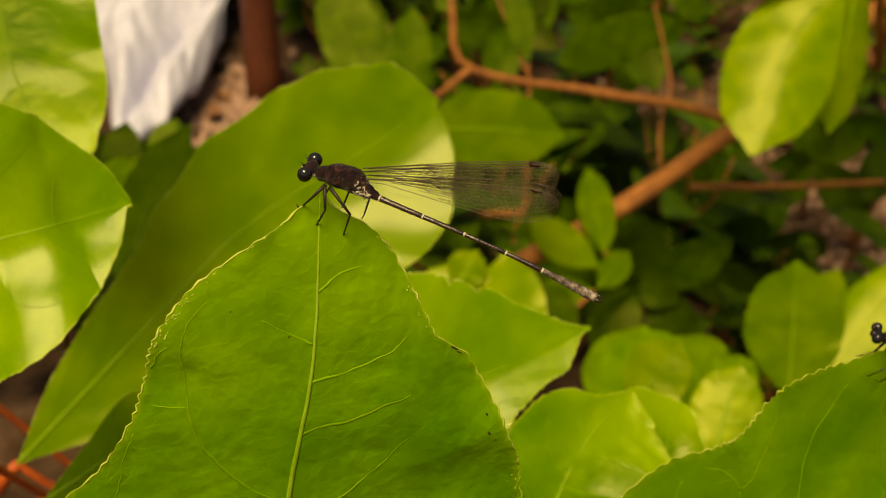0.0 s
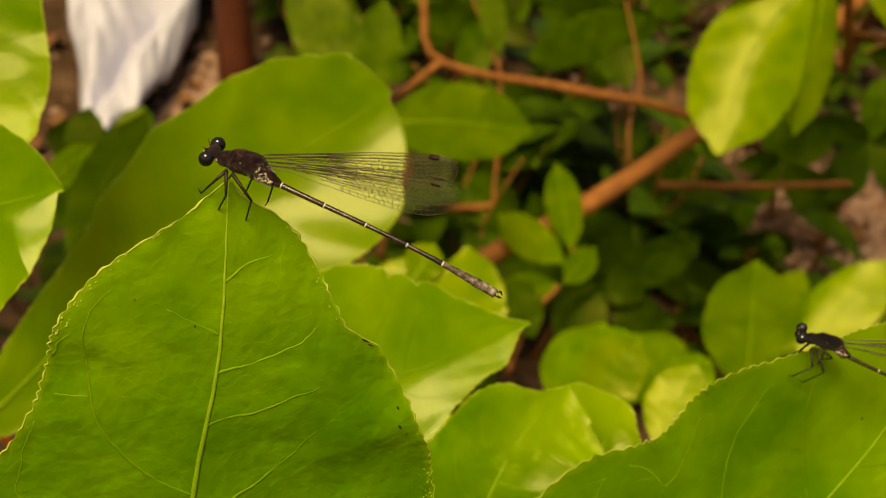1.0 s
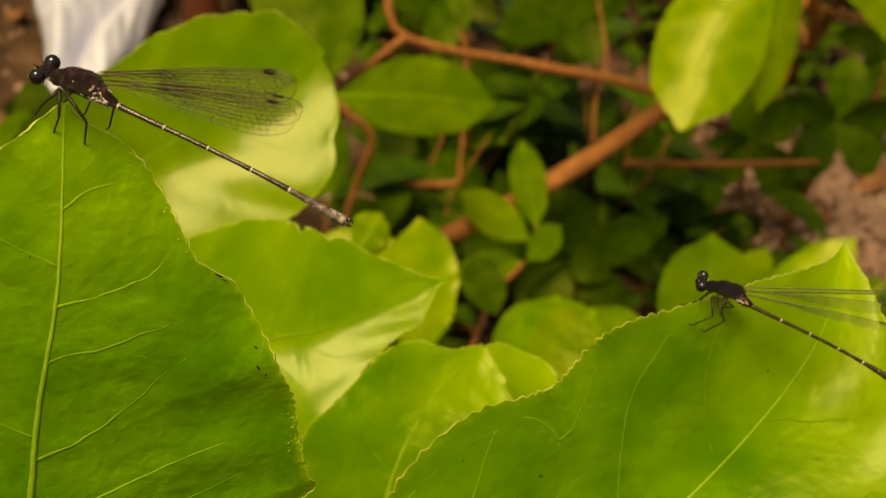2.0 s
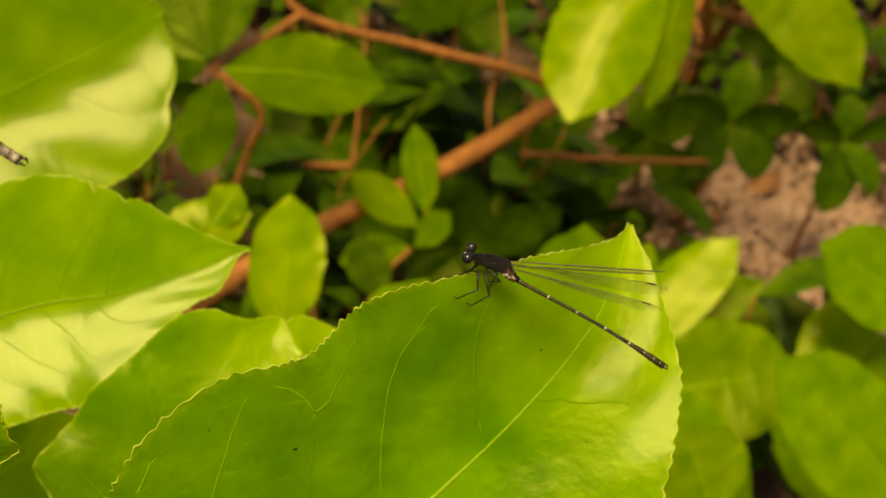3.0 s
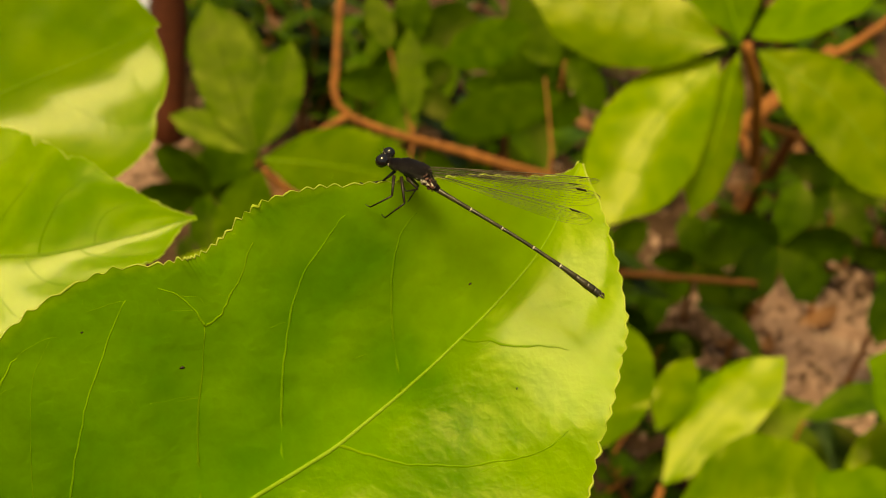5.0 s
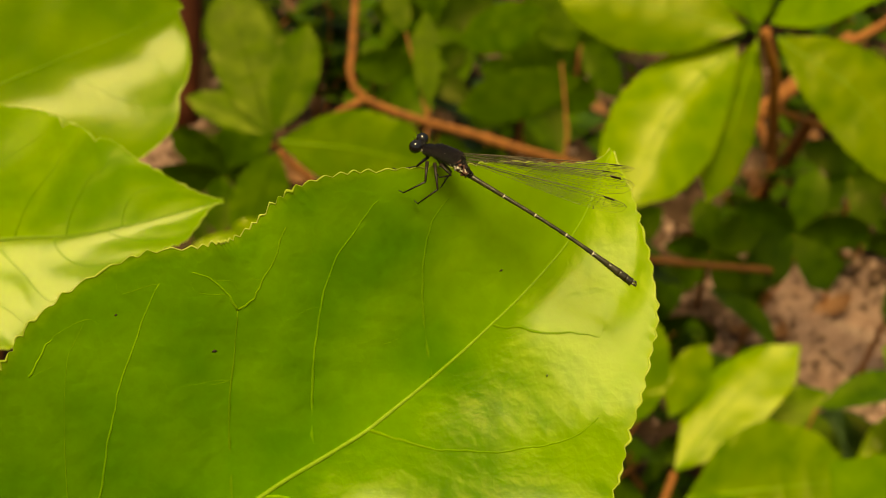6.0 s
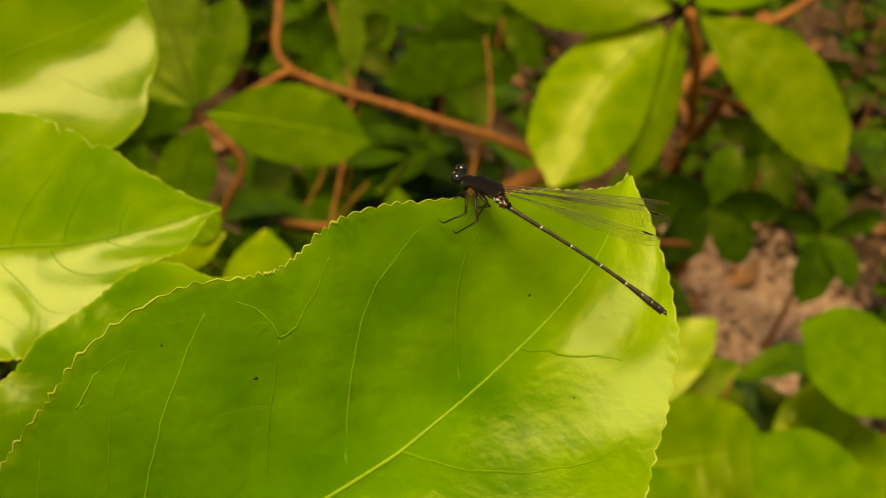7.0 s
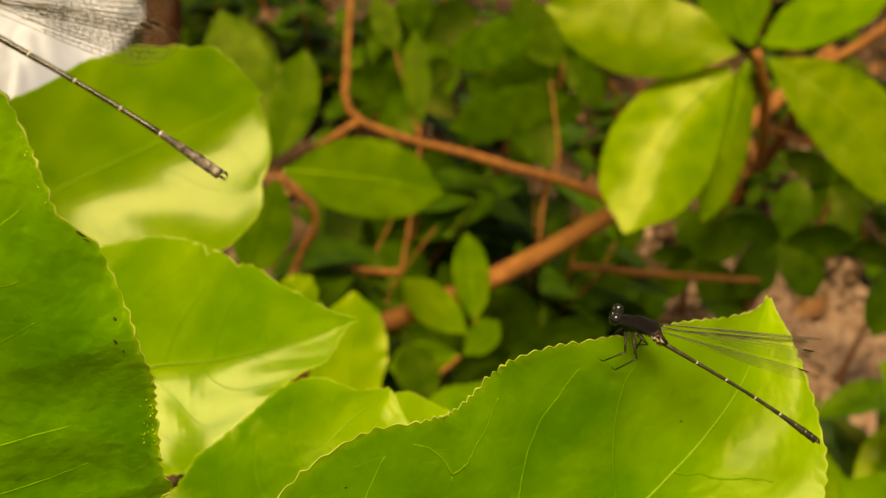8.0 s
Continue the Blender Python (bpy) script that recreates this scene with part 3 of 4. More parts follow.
def stem_down(parent, top, foot, radius, mat, bow=(0, 0, 0)):
    """A woody stem from a place of the view frame down to a foot on the ground."""
    a, b = here(top), Vector(foot)
    pts = [a.lerp(b, i / 12) + Vector(bow) * math.sin(math.pi * i / 12) for i in range(13)]
    part("stem", tube(pts, [radius * (0.55 + 0.45 * i / 12) for i in range(13)], 8), mat, parent)


for top, r in ((LEAF_A["rib"][0], 0.0016), (LEAF_B["rib"][0], 0.0018), (LEAF_C["rib"][0], 0.0016), (LEAF_E["rib"][0], 0.0022), (LEAF_D["rib"][0], 0.0018),
               ((-26.0, 31.0, 6.0), 0.0022), (LEAF_G["rib"][0], 0.0016), (LEAF_F["rib"][0], 0.0016), (LEAF_H["rib"][0], 0.0018), (LEAF_K["rib"][0], 0.0016)):
    stem_down(near_shrub, top, (random.uniform(-0.03, 0.03), 0.42 + random.uniform(-0.03, 0.03), -0.02), r, PETIOLE, (0.01, 0.03, 0))

pts = [here(spline([(-10.52, 29.0, 10.56), (-13.5, 29.3, 12.0), (-20.0, 30.0, 10.5), (-26.0, 31.0, 6.0)], i / 12)) for i in range(13)]
part("stem", tube(pts, [0.0012 + 0.0001 * i for i in range(13)], 8), PETIOLE, near_shrub)

# ---- the shrub behind, with woody branches ----
far_shrub = thing("woody_shrub", (0.10, 0.95, 0.0), "open shrub with orange-brown branches and whorled green leaves", "shrub")


def branch(r0, r1, label, *rib):
    """A knotty branch through places of the view frame, its radius in centimetres going from r0 to r1."""
    pts = []
    for i in range(25):
        wob = Vector([0.12 * noise.noise(Vector((i * 0.31, k * 7.0, r0 * 10 + len(pts) * 0.01))) for k in range(3)])
        pts.append(here(spline(list(rib), i / 24) + wob))
    radii = [0.01 * (r0 + (r1 - r0) * i / 24) * (1 + 0.10 * noise.noise(Vector((i * 0.55, r0 * 9, 2)))) for i in range(25)]
    part("branch", tube(pts, radii, 10), BARK, far_shrub, label)


branch(1.05, 0.75, "thick orange-brown branch", (-6, 96, -16), (1.61, 98, -9.16), (9.25, 102, -3.97), (17.58, 104, 0.78), (26.54, 105, 7.07), (36.83, 106, 14.82), (48.95, 110, 27.52))
branch(0.5, 0.3, "", (29.5, 105.3, 9.3), (25.31, 105, 10.43), (16.1, 104, 11.54), (5.27, 103, 12.98), (3.51, 103, 17.66), (2.96, 103, 24.38))
branch(0.36, 0.22, "", (5.27, 103, 12.98), (1.27, 100, 9.22), (-1.04, 96, 6.98))
branch(0.1, 0.18, "", (22.39, 110, 20.49), (23.49, 107, 12.9), (22.54, 106, 9.59), (22.33, 105, 5.2))
branch(0.36, 0.36, "", (-0.52, 110, -0.17), (4.5, 110, 0.23), (11.24, 112, 0.88))
branch(0.38, 0.3, "", (27, 112, 3.72), (35.76, 110, 4.11), (44.57, 110, 4.8))
branch(0.25, 0.36, "", (-0.52, 95, 6.61), (2.67, 97, 4.11), (1.64, 100, -0.05), (0.81, 100, -3.87))
branch(0.4, 0.45, "", (34.01, 89, 20.84), (36.66, 93, 17.95), (39.43, 100, 14.07), (40.5, 107, 17.5))
branch(0.3, 0.22, "", (37.16, 95, 16.47), (42.99, 97, 15.98), (48.25, 98, 14.22))
branch(0.4, 0.4, "", (44.33, 100, 23.75), (47.65, 100, 26.3), (51.39, 100, 29.94))
branch(0.16, 0.22, "", (17.27, 102, -2.66), (17.63, 103, -0.69), (17.82, 104, 0.81))
branch(0.18, 0.25, "", (16.08, 100, -5.58), (13.72, 100, -8.41), (12.19, 100, -12.94))
branch(0.3, 0.4, "", (33.9, 95, -13.2), (32, 92, -17), (30, 96, -24))
branch(0.14, 0.2, "", (11.1, 112, 14.7), (11.5, 112, 9.0), (11.24, 112, 0.88))
branch(0.1, 0.14, "", (8.0, 114, 21.6), (9.6, 113, 17.5), (11.2, 112, 13.5))
for top, foot, r in (((-6, 96, -16), (0.02, 0.93, -0.03), 0.013), ((48.95, 110.0, 27.5), (0.62, 1.5, -0.03), 0.010), ((12.19, 100.0, -12.9), (0.1, 0.93, -0.03), 0.004),
                     ((0.81, 100.0, -3.87), (0.05, 0.97, -0.03), 0.004), ((30.0, 96.0, -24.0), (0.25, 0.92, -0.03), 0.006), ((-0.52, 110.0, -0.17), (0.0, 1.05, -0.03), 0.004),
                     ((44.57, 110.0, 4.8), (0.52, 1.2, -0.03), 0.004)):
    stem_down(far_shrub, top, foot, r, BARK, (0.02, 0.02, 0))


def plain_leaf(rib, w, face, rise, seed, tip=0.5, **more):
    """The outline of a plain oval leaf, half-width w."""
    edge = [(0, 0.02), (0.08, 0.26 * w), (0.26, 0.74 * w), (0.48, w), (0.68, 0.93 * w), (0.84, (tip + 0.2) * w), (0.94, 0.55 * tip * w), (1, 0.03 * w)]
    edge2 = [(0, 0.02), (0.08, 0.30 * w), (0.26, 0.79 * w), (0.5, 0.98 * w), (0.7, 0.90 * w), (0.85, (tip + 0.16) * w), (0.94, 0.55 * tip * w), (1, 0.03 * w)]
    return dict(rib=rib, left=edge, right=edge2, face=face, rise=rise, seed=seed, **more)


def far_leaf(base, mid, tip, w, face, rise, mat):
    """A leaf of the shrub behind: three places of its rib, half-width, facing and rise of the two halves."""
    slim = max(0.0, min(1.0, (Vector(tip) - Vector(base)).length / w - 2.3))
    bow = slim * (-0.32 if mat is LEAF_YOUNG else -0.18) / w
    spec = plain_leaf([base, mid, tip], w, face, rise, base[0] * 1.37, tip=0.50, curl=(bow, 0.6 * bow), wave=0.03, waves=2.6, teeth=20, tooth=0.06 * w, quilt=6, dent=0.028)
    shrub_leaf(far_shrub, spec, mat, "", rows=60, cols=10, veins=5, rib_cm=0.10, edge_cm=0)


far_leaf((-0.09, 88, 6.5), (5.61, 88, 6.82), (11.49, 88, 6.5), 2.85, (0, -1, -0.12), (0.25, 0.1), LEAF_FAR)
far_leaf((-0.36, 92, 6.13), (-0.99, 92, 2.41), (-1.62, 92, -1.29), 2.2, (0.2, -1, 0.1), (0.15, 0.2), LEAF_HALF_SHADE)
far_leaf((17.27, 102, -2.66), (16.39, 102, 1.09), (15.51, 102, 4.83), 1.6, (0.3, -1, -0.3), (0.2, 0.35), LEAF_FAR)
far_leaf((16.42, 100, -3.66), (13.47, 100, -1.74), (10.54, 100, 0.16), 1.66, (0, -1, 0.1), (0.1, 0.1), LEAF_YOUNG)
far_leaf((16.38, 100, -5.35), (17.66, 100, -3.77), (18.95, 100, -2.18), 1.4, (0, -1, -0.4), (0.2, 0.2), LEAF_FAR)
far_leaf((15.91, 100, -5.41), (13.08, 100, -6.32), (10.26, 100, -7.22), 1.85, (0, -1, -0.3), (0.2, 0.2), LEAF_FAR)
far_leaf((31.52, 87.3, 19.06), (27.09, 86.4, 12.96), (24.46, 84.8, 5.34), 3.95, (-0.34, -1, 0.12), (-0.05, 0.05), LEAF_YOUNG)
far_leaf((34.31, 91.5, 20.75), (33.11, 90.5, 13.97), (31.67, 89.5, 7.4), 2.1, (0.2, -1, 0), (0.2, 0.1), LEAF_YOUNG)
far_leaf((34.6, 88, 20.22), (40.93, 87, 16.82), (46.69, 86, 10.49), 3.5, (-0.25, -1, 0.1), (0.15, 0.3), LEAF_YOUNG)
far_leaf((31.54, 86, 19.79), (24.77, 87, 20.46), (17.24, 88, 21.44), 3.3, (0, -1, 0.1), (0.1, 0.25), LEAF_YOUNG)
far_leaf((34.63, 90, 21.75), (38.19, 87.5, 24.09), (42.27, 85, 25.7), 2.6, (0, -1, 0.5), (0.2, 0.2), LEAF_FAR)
far_leaf((34.18, 91, 21.73), (31.62, 90, 25.9), (29.18, 89, 29.99), 3.7, (0, -1, 0.5), (0.2, 0.2), LEAF_FAR)
far_leaf((33.7, 94.2, -13.05), (37.6, 95, -7.2), (42.76, 95.9, -1.82), 2.8, (-0.3, -1, 0.35), (0.15, 0.3), LEAF_YOUNG)
far_leaf((34.2, 99, -13), (40.5, 99, -9), (47, 99, -5.2), 2.3, (-0.4, -1, 0.1), (0.2, 0.2), LEAF_HALF_SHADE)
far_leaf((30.39, 80, -13.16), (35.57, 80, -11.79), (41.6, 80, -10.2), 4.3, (0, -1, 0.3), (0.2, 0.2), LEAF_FAR)
far_leaf((52.19, 80, -5.5), (47.33, 80, -3.6), (42.2, 80, -1.4), 3.6, (-0.1, -1, 0.3), (0.2, 0.2), LEAF_FAR)
far_leaf((46.5, 70, -18), (41, 70, -12.9), (35.3, 70, -8.6), 4, (0.1, -1, 0.2), (0.35, 0.2), LEAF_FAR)
far_leaf((32.69, 70, -18.53), (31.42, 70, -15.78), (30.15, 70, -13.05), 3.3, (0, -1, 0.6), (0.2, 0.2), LEAF_YOUNG)
far_leaf((32.84, 95, -9), (33.8, 95, -6), (35, 95, -2.9), 1.6, (0, -1, 0.3), (0.2, 0.2), LEAF_YOUNG)
far_leaf((43.84, 85, -11.5), (46.73, 85, -8.4), (49.64, 85, -4.74), 2.4, (0.2, -1, 0.7), (0.1, 0.3), LEAF_YOUNG)
far_leaf((20.19, 62, -8.55), (20.27, 62, -4.96), (20.34, 62, -1.39), 2.67, (0, -1, 0.4), (0.2, 0.2), LEAF_FAR)
far_leaf((12.4, 48, -9.3), (13.1, 48.5, -7.2), (13.75, 49, -5.4), 1.45, (0.1, -1, 1.1), (0.1, 0.1), LEAF_YOUNG)
far_leaf((10.94, 60, -10.35), (11.5, 60, -7.6), (12.07, 60, -4.85), 2.6, (0, -1, 0.4), (0.2, 0.2), LEAF_FAR)
far_leaf((17.16, 65, -9.8), (15.94, 65, -7.82), (14.73, 65, -5.85), 2.2, (0, -1, 0.4), (0.2, 0.2), LEAF_FAR)
far_leaf((1.92, 50, -2.73), (2.36, 50, -1.88), (2.8, 50, -1.02), 0.85, (0, -1, 0.7), (0.2, 0.1), LEAF_YOUNG)
far_leaf((-0.65, 50, -4.24), (1.4, 50, -2.93), (3.38, 50, -2.06), 1.2, (0, -1, 0.2), (0.2, 0.1), LEAF_YOUNG)
far_leaf((24.45, 110, 19.22), (19, 110, 16.9), (13.63, 110, 14.61), 2.3, (0, -1, -0.35), (0.2, 0.1), LEAF_HALF_SHADE)
far_leaf((21.23, 115, 26.18), (17.2, 115, 23.99), (13.22, 115, 21.81), 2.3, (0, -1, -0.35), (0.2, 0.1), LEAF_HALF_SHADE)
far_leaf((18.6, 115, 29.08), (21.39, 115, 26.07), (24.19, 115, 23.05), 2.3, (0, -1, -0.35), (0.2, 0.1), LEAF_HALF_SHADE)
far_leaf((-0.9, 94, 7.9), (-0.2, 94.3, 12.4), (0.1, 94.6, 16.6), 1.85, (0.1, -1, -0.25), (0.25, 0.15), LEAF_HALF_SHADE)
far_leaf((-1.3, 95, 7.6), (-4.24, 95.3, 13.49), (-6.87, 95.6, 18.85), 2.6, (0.1, -1, -0.2), (0.25, 0.15), LEAF_HALF_SHADE)
far_leaf((-2.13, 95.6, 10.6), (-3.9, 96, 15.13), (-7.14, 96.4, 18.4), 2.2, (0.3, -1, -0.3), (0.2, 0.2), LEAF_HALF_SHADE)
far_leaf((-1.6, 95, 7.7), (-4.96, 95.3, 9.0), (-8.21, 95.6, 9.55), 1.25, (0, -1, 0.1), (0.2, 0.2), LEAF_HALF_SHADE)
far_leaf((11.1, 112, 14.7), (10.2, 112, 19.0), (9.4, 112, 23.4), 1.3, (0, -1, -0.3), (0.2, 0.1), LEAF_HALF_SHADE)
far_leaf((8.0, 114, 21.6), (6.7, 114, 24.0), (5.2, 114, 26.6), 1.3, (0.1, -1, -0.3), (0.2, 0.1), LEAF_HALF_SHADE)
far_leaf((13.12, 60, -9.32), (11.94, 60, -7.33), (10.76, 60, -5.36), 2.58, (0, -1, 0.4), (0.2, 0.2), LEAF_FAR)
far_leaf((5.2, 58.7, -8.38), (5.13, 60, -4.94), (5.03, 61.3, -1.39), 2.05, (-0.4, -1, -0.3), (0.3, 0.15), LEAF_YOUNG)
far_leaf((10.44, 55, -8.36), (11.53, 55, -6.73), (12.62, 55, -5.1), 1.49, (0, -1, 0.4), (0.2, 0.2), LEAF_YOUNG)
far_leaf((17.23, 60, -8.93), (16.43, 60, -7.66), (15.63, 60, -6.4), 1.63, (0, -1, 0.4), (0.2, 0.2), LEAF_FAR)
far_leaf((13.43, 95, -9.54), (12.32, 95, -7.14), (11.21, 95, -4.75), 1.75, (0, -1, 0.4), (0.2, 0.2), LEAF_HALF_SHADE)
far_leaf((38.6, 78, -20.7), (34.49, 78, -16.54), (30.47, 78, -12.47), 3.04, (0, -1, 0.3), (0.2, 0.2), LEAF_FAR)
far_leaf((53.66, 85, -19.46), (48.14, 85, -18.15), (42.75, 85, -16.87), 3.13, (0, -1, 0.3), (0.2, 0.2), LEAF_FAR)
far_leaf((58.3, 85, -12.51), (51.66, 85, -10.5), (45.19, 85, -8.55), 2.54, (0, -1, 0.3), (0.2, 0.2), LEAF_YOUNG)
far_leaf((29.49, 70, -17.65), (28.82, 70, -15.29), (28.16, 70, -12.95), 1.92, (0, -1, 0.3), (0.2, 0.2), LEAF_YOUNG)
far_leaf((50.97, 90, -22.37), (47.99, 90, -16.67), (45.05, 90, -11.05), 2.9, (0, -1, 0.3), (0.2, 0.2), LEAF_FAR)
far_leaf((-11.51, 50, -4.71), (-10.91, 50, 0.21), (-9.17, 50, 3.78), 1.2, (0.3, -1, -0.3), (0.2, 0.1), LEAF_SHADE)
far_leaf((-16.18, 60, 0.12), (-14.72, 60, 1.58), (-13.53, 60, 2.68), 0.8, (0.2, -1, -0.3), (0.2, 0.1), LEAF_FAR)
far_leaf((-16.5, 72, 1), (-17, 72, 3), (-16.8, 72, 5.3), 1.2, (0, -1, -0.3), (0.2, 0.1), LEAF_SHADE)
for a, b in ((LEAF_E["rib"][0], (-13.2, 36.6, -9.2)), (LEAF_H["rib"][0], (-12.7, 34.5, -9.6))):
    pts = [here(Vector(a).lerp(Vector(b), i / 8) + Vector((0, 0, -0.12 * math.sin(i * 0.4)))) for i in range(9)]
    part("petiole", tube(pts, [0.0016 + 0.0002 * i for i in range(9)], 8), PETIOLE, near_shrub, "red leaf stalk")

# whorls of leaves further in, their shade put into a darker leaf colour
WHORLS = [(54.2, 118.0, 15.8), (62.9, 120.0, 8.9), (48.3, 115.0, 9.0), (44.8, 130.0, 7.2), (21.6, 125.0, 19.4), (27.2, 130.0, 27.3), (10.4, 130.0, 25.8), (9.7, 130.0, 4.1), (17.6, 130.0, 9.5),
          (35.2, 135.0, 5.3), (60.4, 130.0, 25.6), (30.8, 135.0, -1.8), (19.5, 135.0, 3.4), (39.1, 130.0, -1.9), (-20.1, 100.0, 2.3), (10.9, 130.0, 20.7), (24.3, 135.0, 20.9), (-7.1, 120.0, 5.9),
          # these six are added to darken gaps where shade falls
          (23.0, 112.0, -6.1), (19.6, 118.0, -3.9), (20.3, 112.0, -4.9), (13.1, 120.0, -5.1), (29.5, 125.0, -5.3), (34.0, 130.0, -1.5)]
whorl_rnd = random.Random(21)
for n, at in enumerate(WHORLS):
    at = Vector(at)
    foot = here(at) + Vector((whorl_rnd.uniform(-0.05, 0.05), whorl_rnd.uniform(-0.02, 0.08), 0))
    stem_down(far_shrub, tuple(at), (foot.x, foot.y, -0.03), 0.0035, BARK)
    spin = whorl_rnd.uniform(0, math.tau)
    for k in range(5):
        ang = spin + k * math.tau / 5 + whorl_rnd.uniform(-0.25, 0.25)
        ln = whorl_rnd.uniform(5.5, 9.0)
        out = Vector((math.cos(ang), whorl_rnd.uniform(-0.45, 0.1), math.sin(ang) * 0.9))
        tip = at + out * ln
        mid = at + out * ln * 0.5 + Vector((0, -0.5, 0.5))
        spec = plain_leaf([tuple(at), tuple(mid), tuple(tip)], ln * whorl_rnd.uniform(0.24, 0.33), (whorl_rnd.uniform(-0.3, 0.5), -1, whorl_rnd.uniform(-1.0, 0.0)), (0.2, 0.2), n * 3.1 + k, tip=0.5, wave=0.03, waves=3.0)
        shrub_leaf(far_shrub, spec, LEAF_SHADE, "", rows=24, cols=8, veins=0, rib_cm=0.09, edge_cm=0)

# ---- low plants on the ground ----
def low_plant(seed, height, leaves, size):
    """One small plant, built at the world's origin."""
    rnd = random.Random(seed)
    root = thing("low_plant", (0, 0, 0), "low green plant on the soil, shade put into its dark leaf colour", "plant", "undergrowth plants")
    for k in range(3):
        lean = Vector((rnd.uniform(-0.4, 0.4), rnd.uniform(-0.4, 0.4), 1)) * height
        pts = [lean * (i / 6) + Vector((0.01 * math.sin(i + k), 0.01 * math.cos(i * 1.3 + k), -0.01)) for i in range(7)]
        part("stem", tube(pts, [0.0028 - 0.0003 * i for i in range(7)], 6), BARK, root)
        for j in range(leaves):
            at = pts[1 + (j * 5) // max(leaves - 1, 1)]
            ang = rnd.uniform(0, math.tau)
            out = Vector((math.cos(ang), math.sin(ang), rnd.uniform(-0.2, 0.7))).normalized()
            inv = VIEW.inverted()
            mid, end = at + out * size * 0.5 + Vector((0, 0, size * 0.12)), at + out * size * rnd.uniform(0.85, 1.15)
            rib = [tuple((inv @ p) * 100) for p in (at, mid, end)]
            up = inv.to_3x3() @ Vector((rnd.uniform(-0.4, 0.4), rnd.uniform(-0.6, 0.2), 1))
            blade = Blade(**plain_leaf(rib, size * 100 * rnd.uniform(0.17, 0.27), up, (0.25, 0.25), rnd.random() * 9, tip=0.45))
            # the dark leaf colour carries the shade under the shrubs
            part("leaf", blade.mesh(10, 6), LEAF_SHADE, root)
    return root


low_plants = [low_plant(11, 0.10, 5, 0.055), low_plant(12, 0.16, 6, 0.075), low_plant(13, 0.07, 6, 0.045), low_plant(14, 0.20, 5, 0.10)]
spots = random.Random(5)
placed = []
for k in range(2000):
    x, y = spots.uniform(-0.85, 1.6), spots.uniform(0.72, 2.9)
    bare = ((x - 0.66) / 0.15) ** 2 + ((y - 1.08) / 0.20) ** 2 < 1 or ((x + 0.34) / 0.16) ** 2 + ((y - 1.32) / 0.42) ** 2 < 1 or ((x - 0.1) / 0.10) ** 2 + ((y - 1.8) / 0.15) ** 2 < 1
    if bare or any((x - a) ** 2 + (y - b) ** 2 < 0.075 ** 2 for a, b in placed):
        continue
    placed.append((x, y))
    m = pose(x, y, 0.0, 0, 0, spots.uniform(0, 360))
    source = low_plants[spots.randrange(4)]
    if len(placed) <= 4:
        low_plants[len(placed) - 1].matrix_world = m
    else:
        copy_thing(source, m)
    if len(placed) > 215:
        break

# ---- white sheet, trunk, stones and litter ----
WHITE = rough_material("white_sheet", [(0.3, (0.40, 0.40, 0.53)), (0.7, (0.53, 0.53, 0.70))], 30.0, 0.5, 0.2, 0.001, 0.4)


def white_sheet():
    bm = bmesh.new()
    corners = [Vector((-0.343, 1.225, 0.0)), Vector((-0.254, 1.50, 0.0)), Vector((-0.225, 1.86, 0.06)), Vector((-0.52, 1.80, 0.06))]
    n = 60
    rows = []
    for i in range(n + 1):
        row = []
        for j in range(n + 1):
            a, b = j / n, i / n
            low, high = corners[0].lerp(corners[1], a) + Vector((0.012, -0.075, 0)) * (4 * a * (1 - a)), corners[3].lerp(corners[2], a)
            turn, out = math.atan2(1.6 * b, a), math.hypot(a, 1.6 * b)
            fold = 0.045 * min(1, 2.2 * out) * abs(math.sin(turn * 3.6 + 0.5)) + 0.02 * noise.noise(Vector((a * 3.2, b * 4.2, 5))) + 0.007 * noise.noise(Vector((a * 12, b * 14, 8)))
            edge = Vector((0.018 * noise.noise(Vector((b * 4, a, 1))), 0.018 * noise.noise(Vector((a * 5, b, 4))), 0.0))
            row.append(bm.verts.new(low.lerp(high, b) + edge + Vector((0, 0, 0.02 + fold))))
        rows.append(row)
    for a, b in zip(rows, rows[1:]):
        for j in range(n):
            bm.faces.new((a[j], a[j + 1], b[j + 1], b[j]))
    root = thing("crumpled_sheet", (-0.37, 1.24, 0.02), "crumpled white plastic sheet lying on the soil", "sheet")
    ob = part("sheet", bm, WHITE, root)
    m = ob.modifiers.new("thickness", "SOLIDIFY")
    m.thickness = 0.002


white_sheet()

trunk = thing("tree_trunk", (-0.19, 1.42, 0.0), "slender dark red-brown trunk rising from the soil", "tree")
pts = [Vector((-0.19 - 0.05 * i / 16, 1.42 + 0.03 * math.sin(i * 0.4), -0.03 + i * 0.06)) for i in range(17)]
part("trunk", tube(pts, [0.025 - 0.0004 * i + 0.0012 * noise.noise(Vector((i * 0.7, 0, 0))) for i in range(17)], 14), BARK_RED, trunk)

STONE = rough_material("stone", [(0.3, (0.24, 0.135, 0.10)), (0.55, (0.32, 0.195, 0.15)), (0.8, (0.38, 0.27, 0.21))], 25.0, 0.9, 0.5, 0.002, 0.2)
LITTER = rough_material("litter", [(0.3, (0.08, 0.035, 0.016)), (0.6, (0.2, 0.09, 0.04)), (0.8, (0.34, 0.2, 0.1))], 30.0, 0.8, 0.4, 0.001, 0.2)


def ground_z(x, y):
    return 0.035 * noise.noise(Vector((x * 2.2, y * 2.2, 0))) + 0.012 * noise.noise(Vector((x * 9, y * 9, 3)))


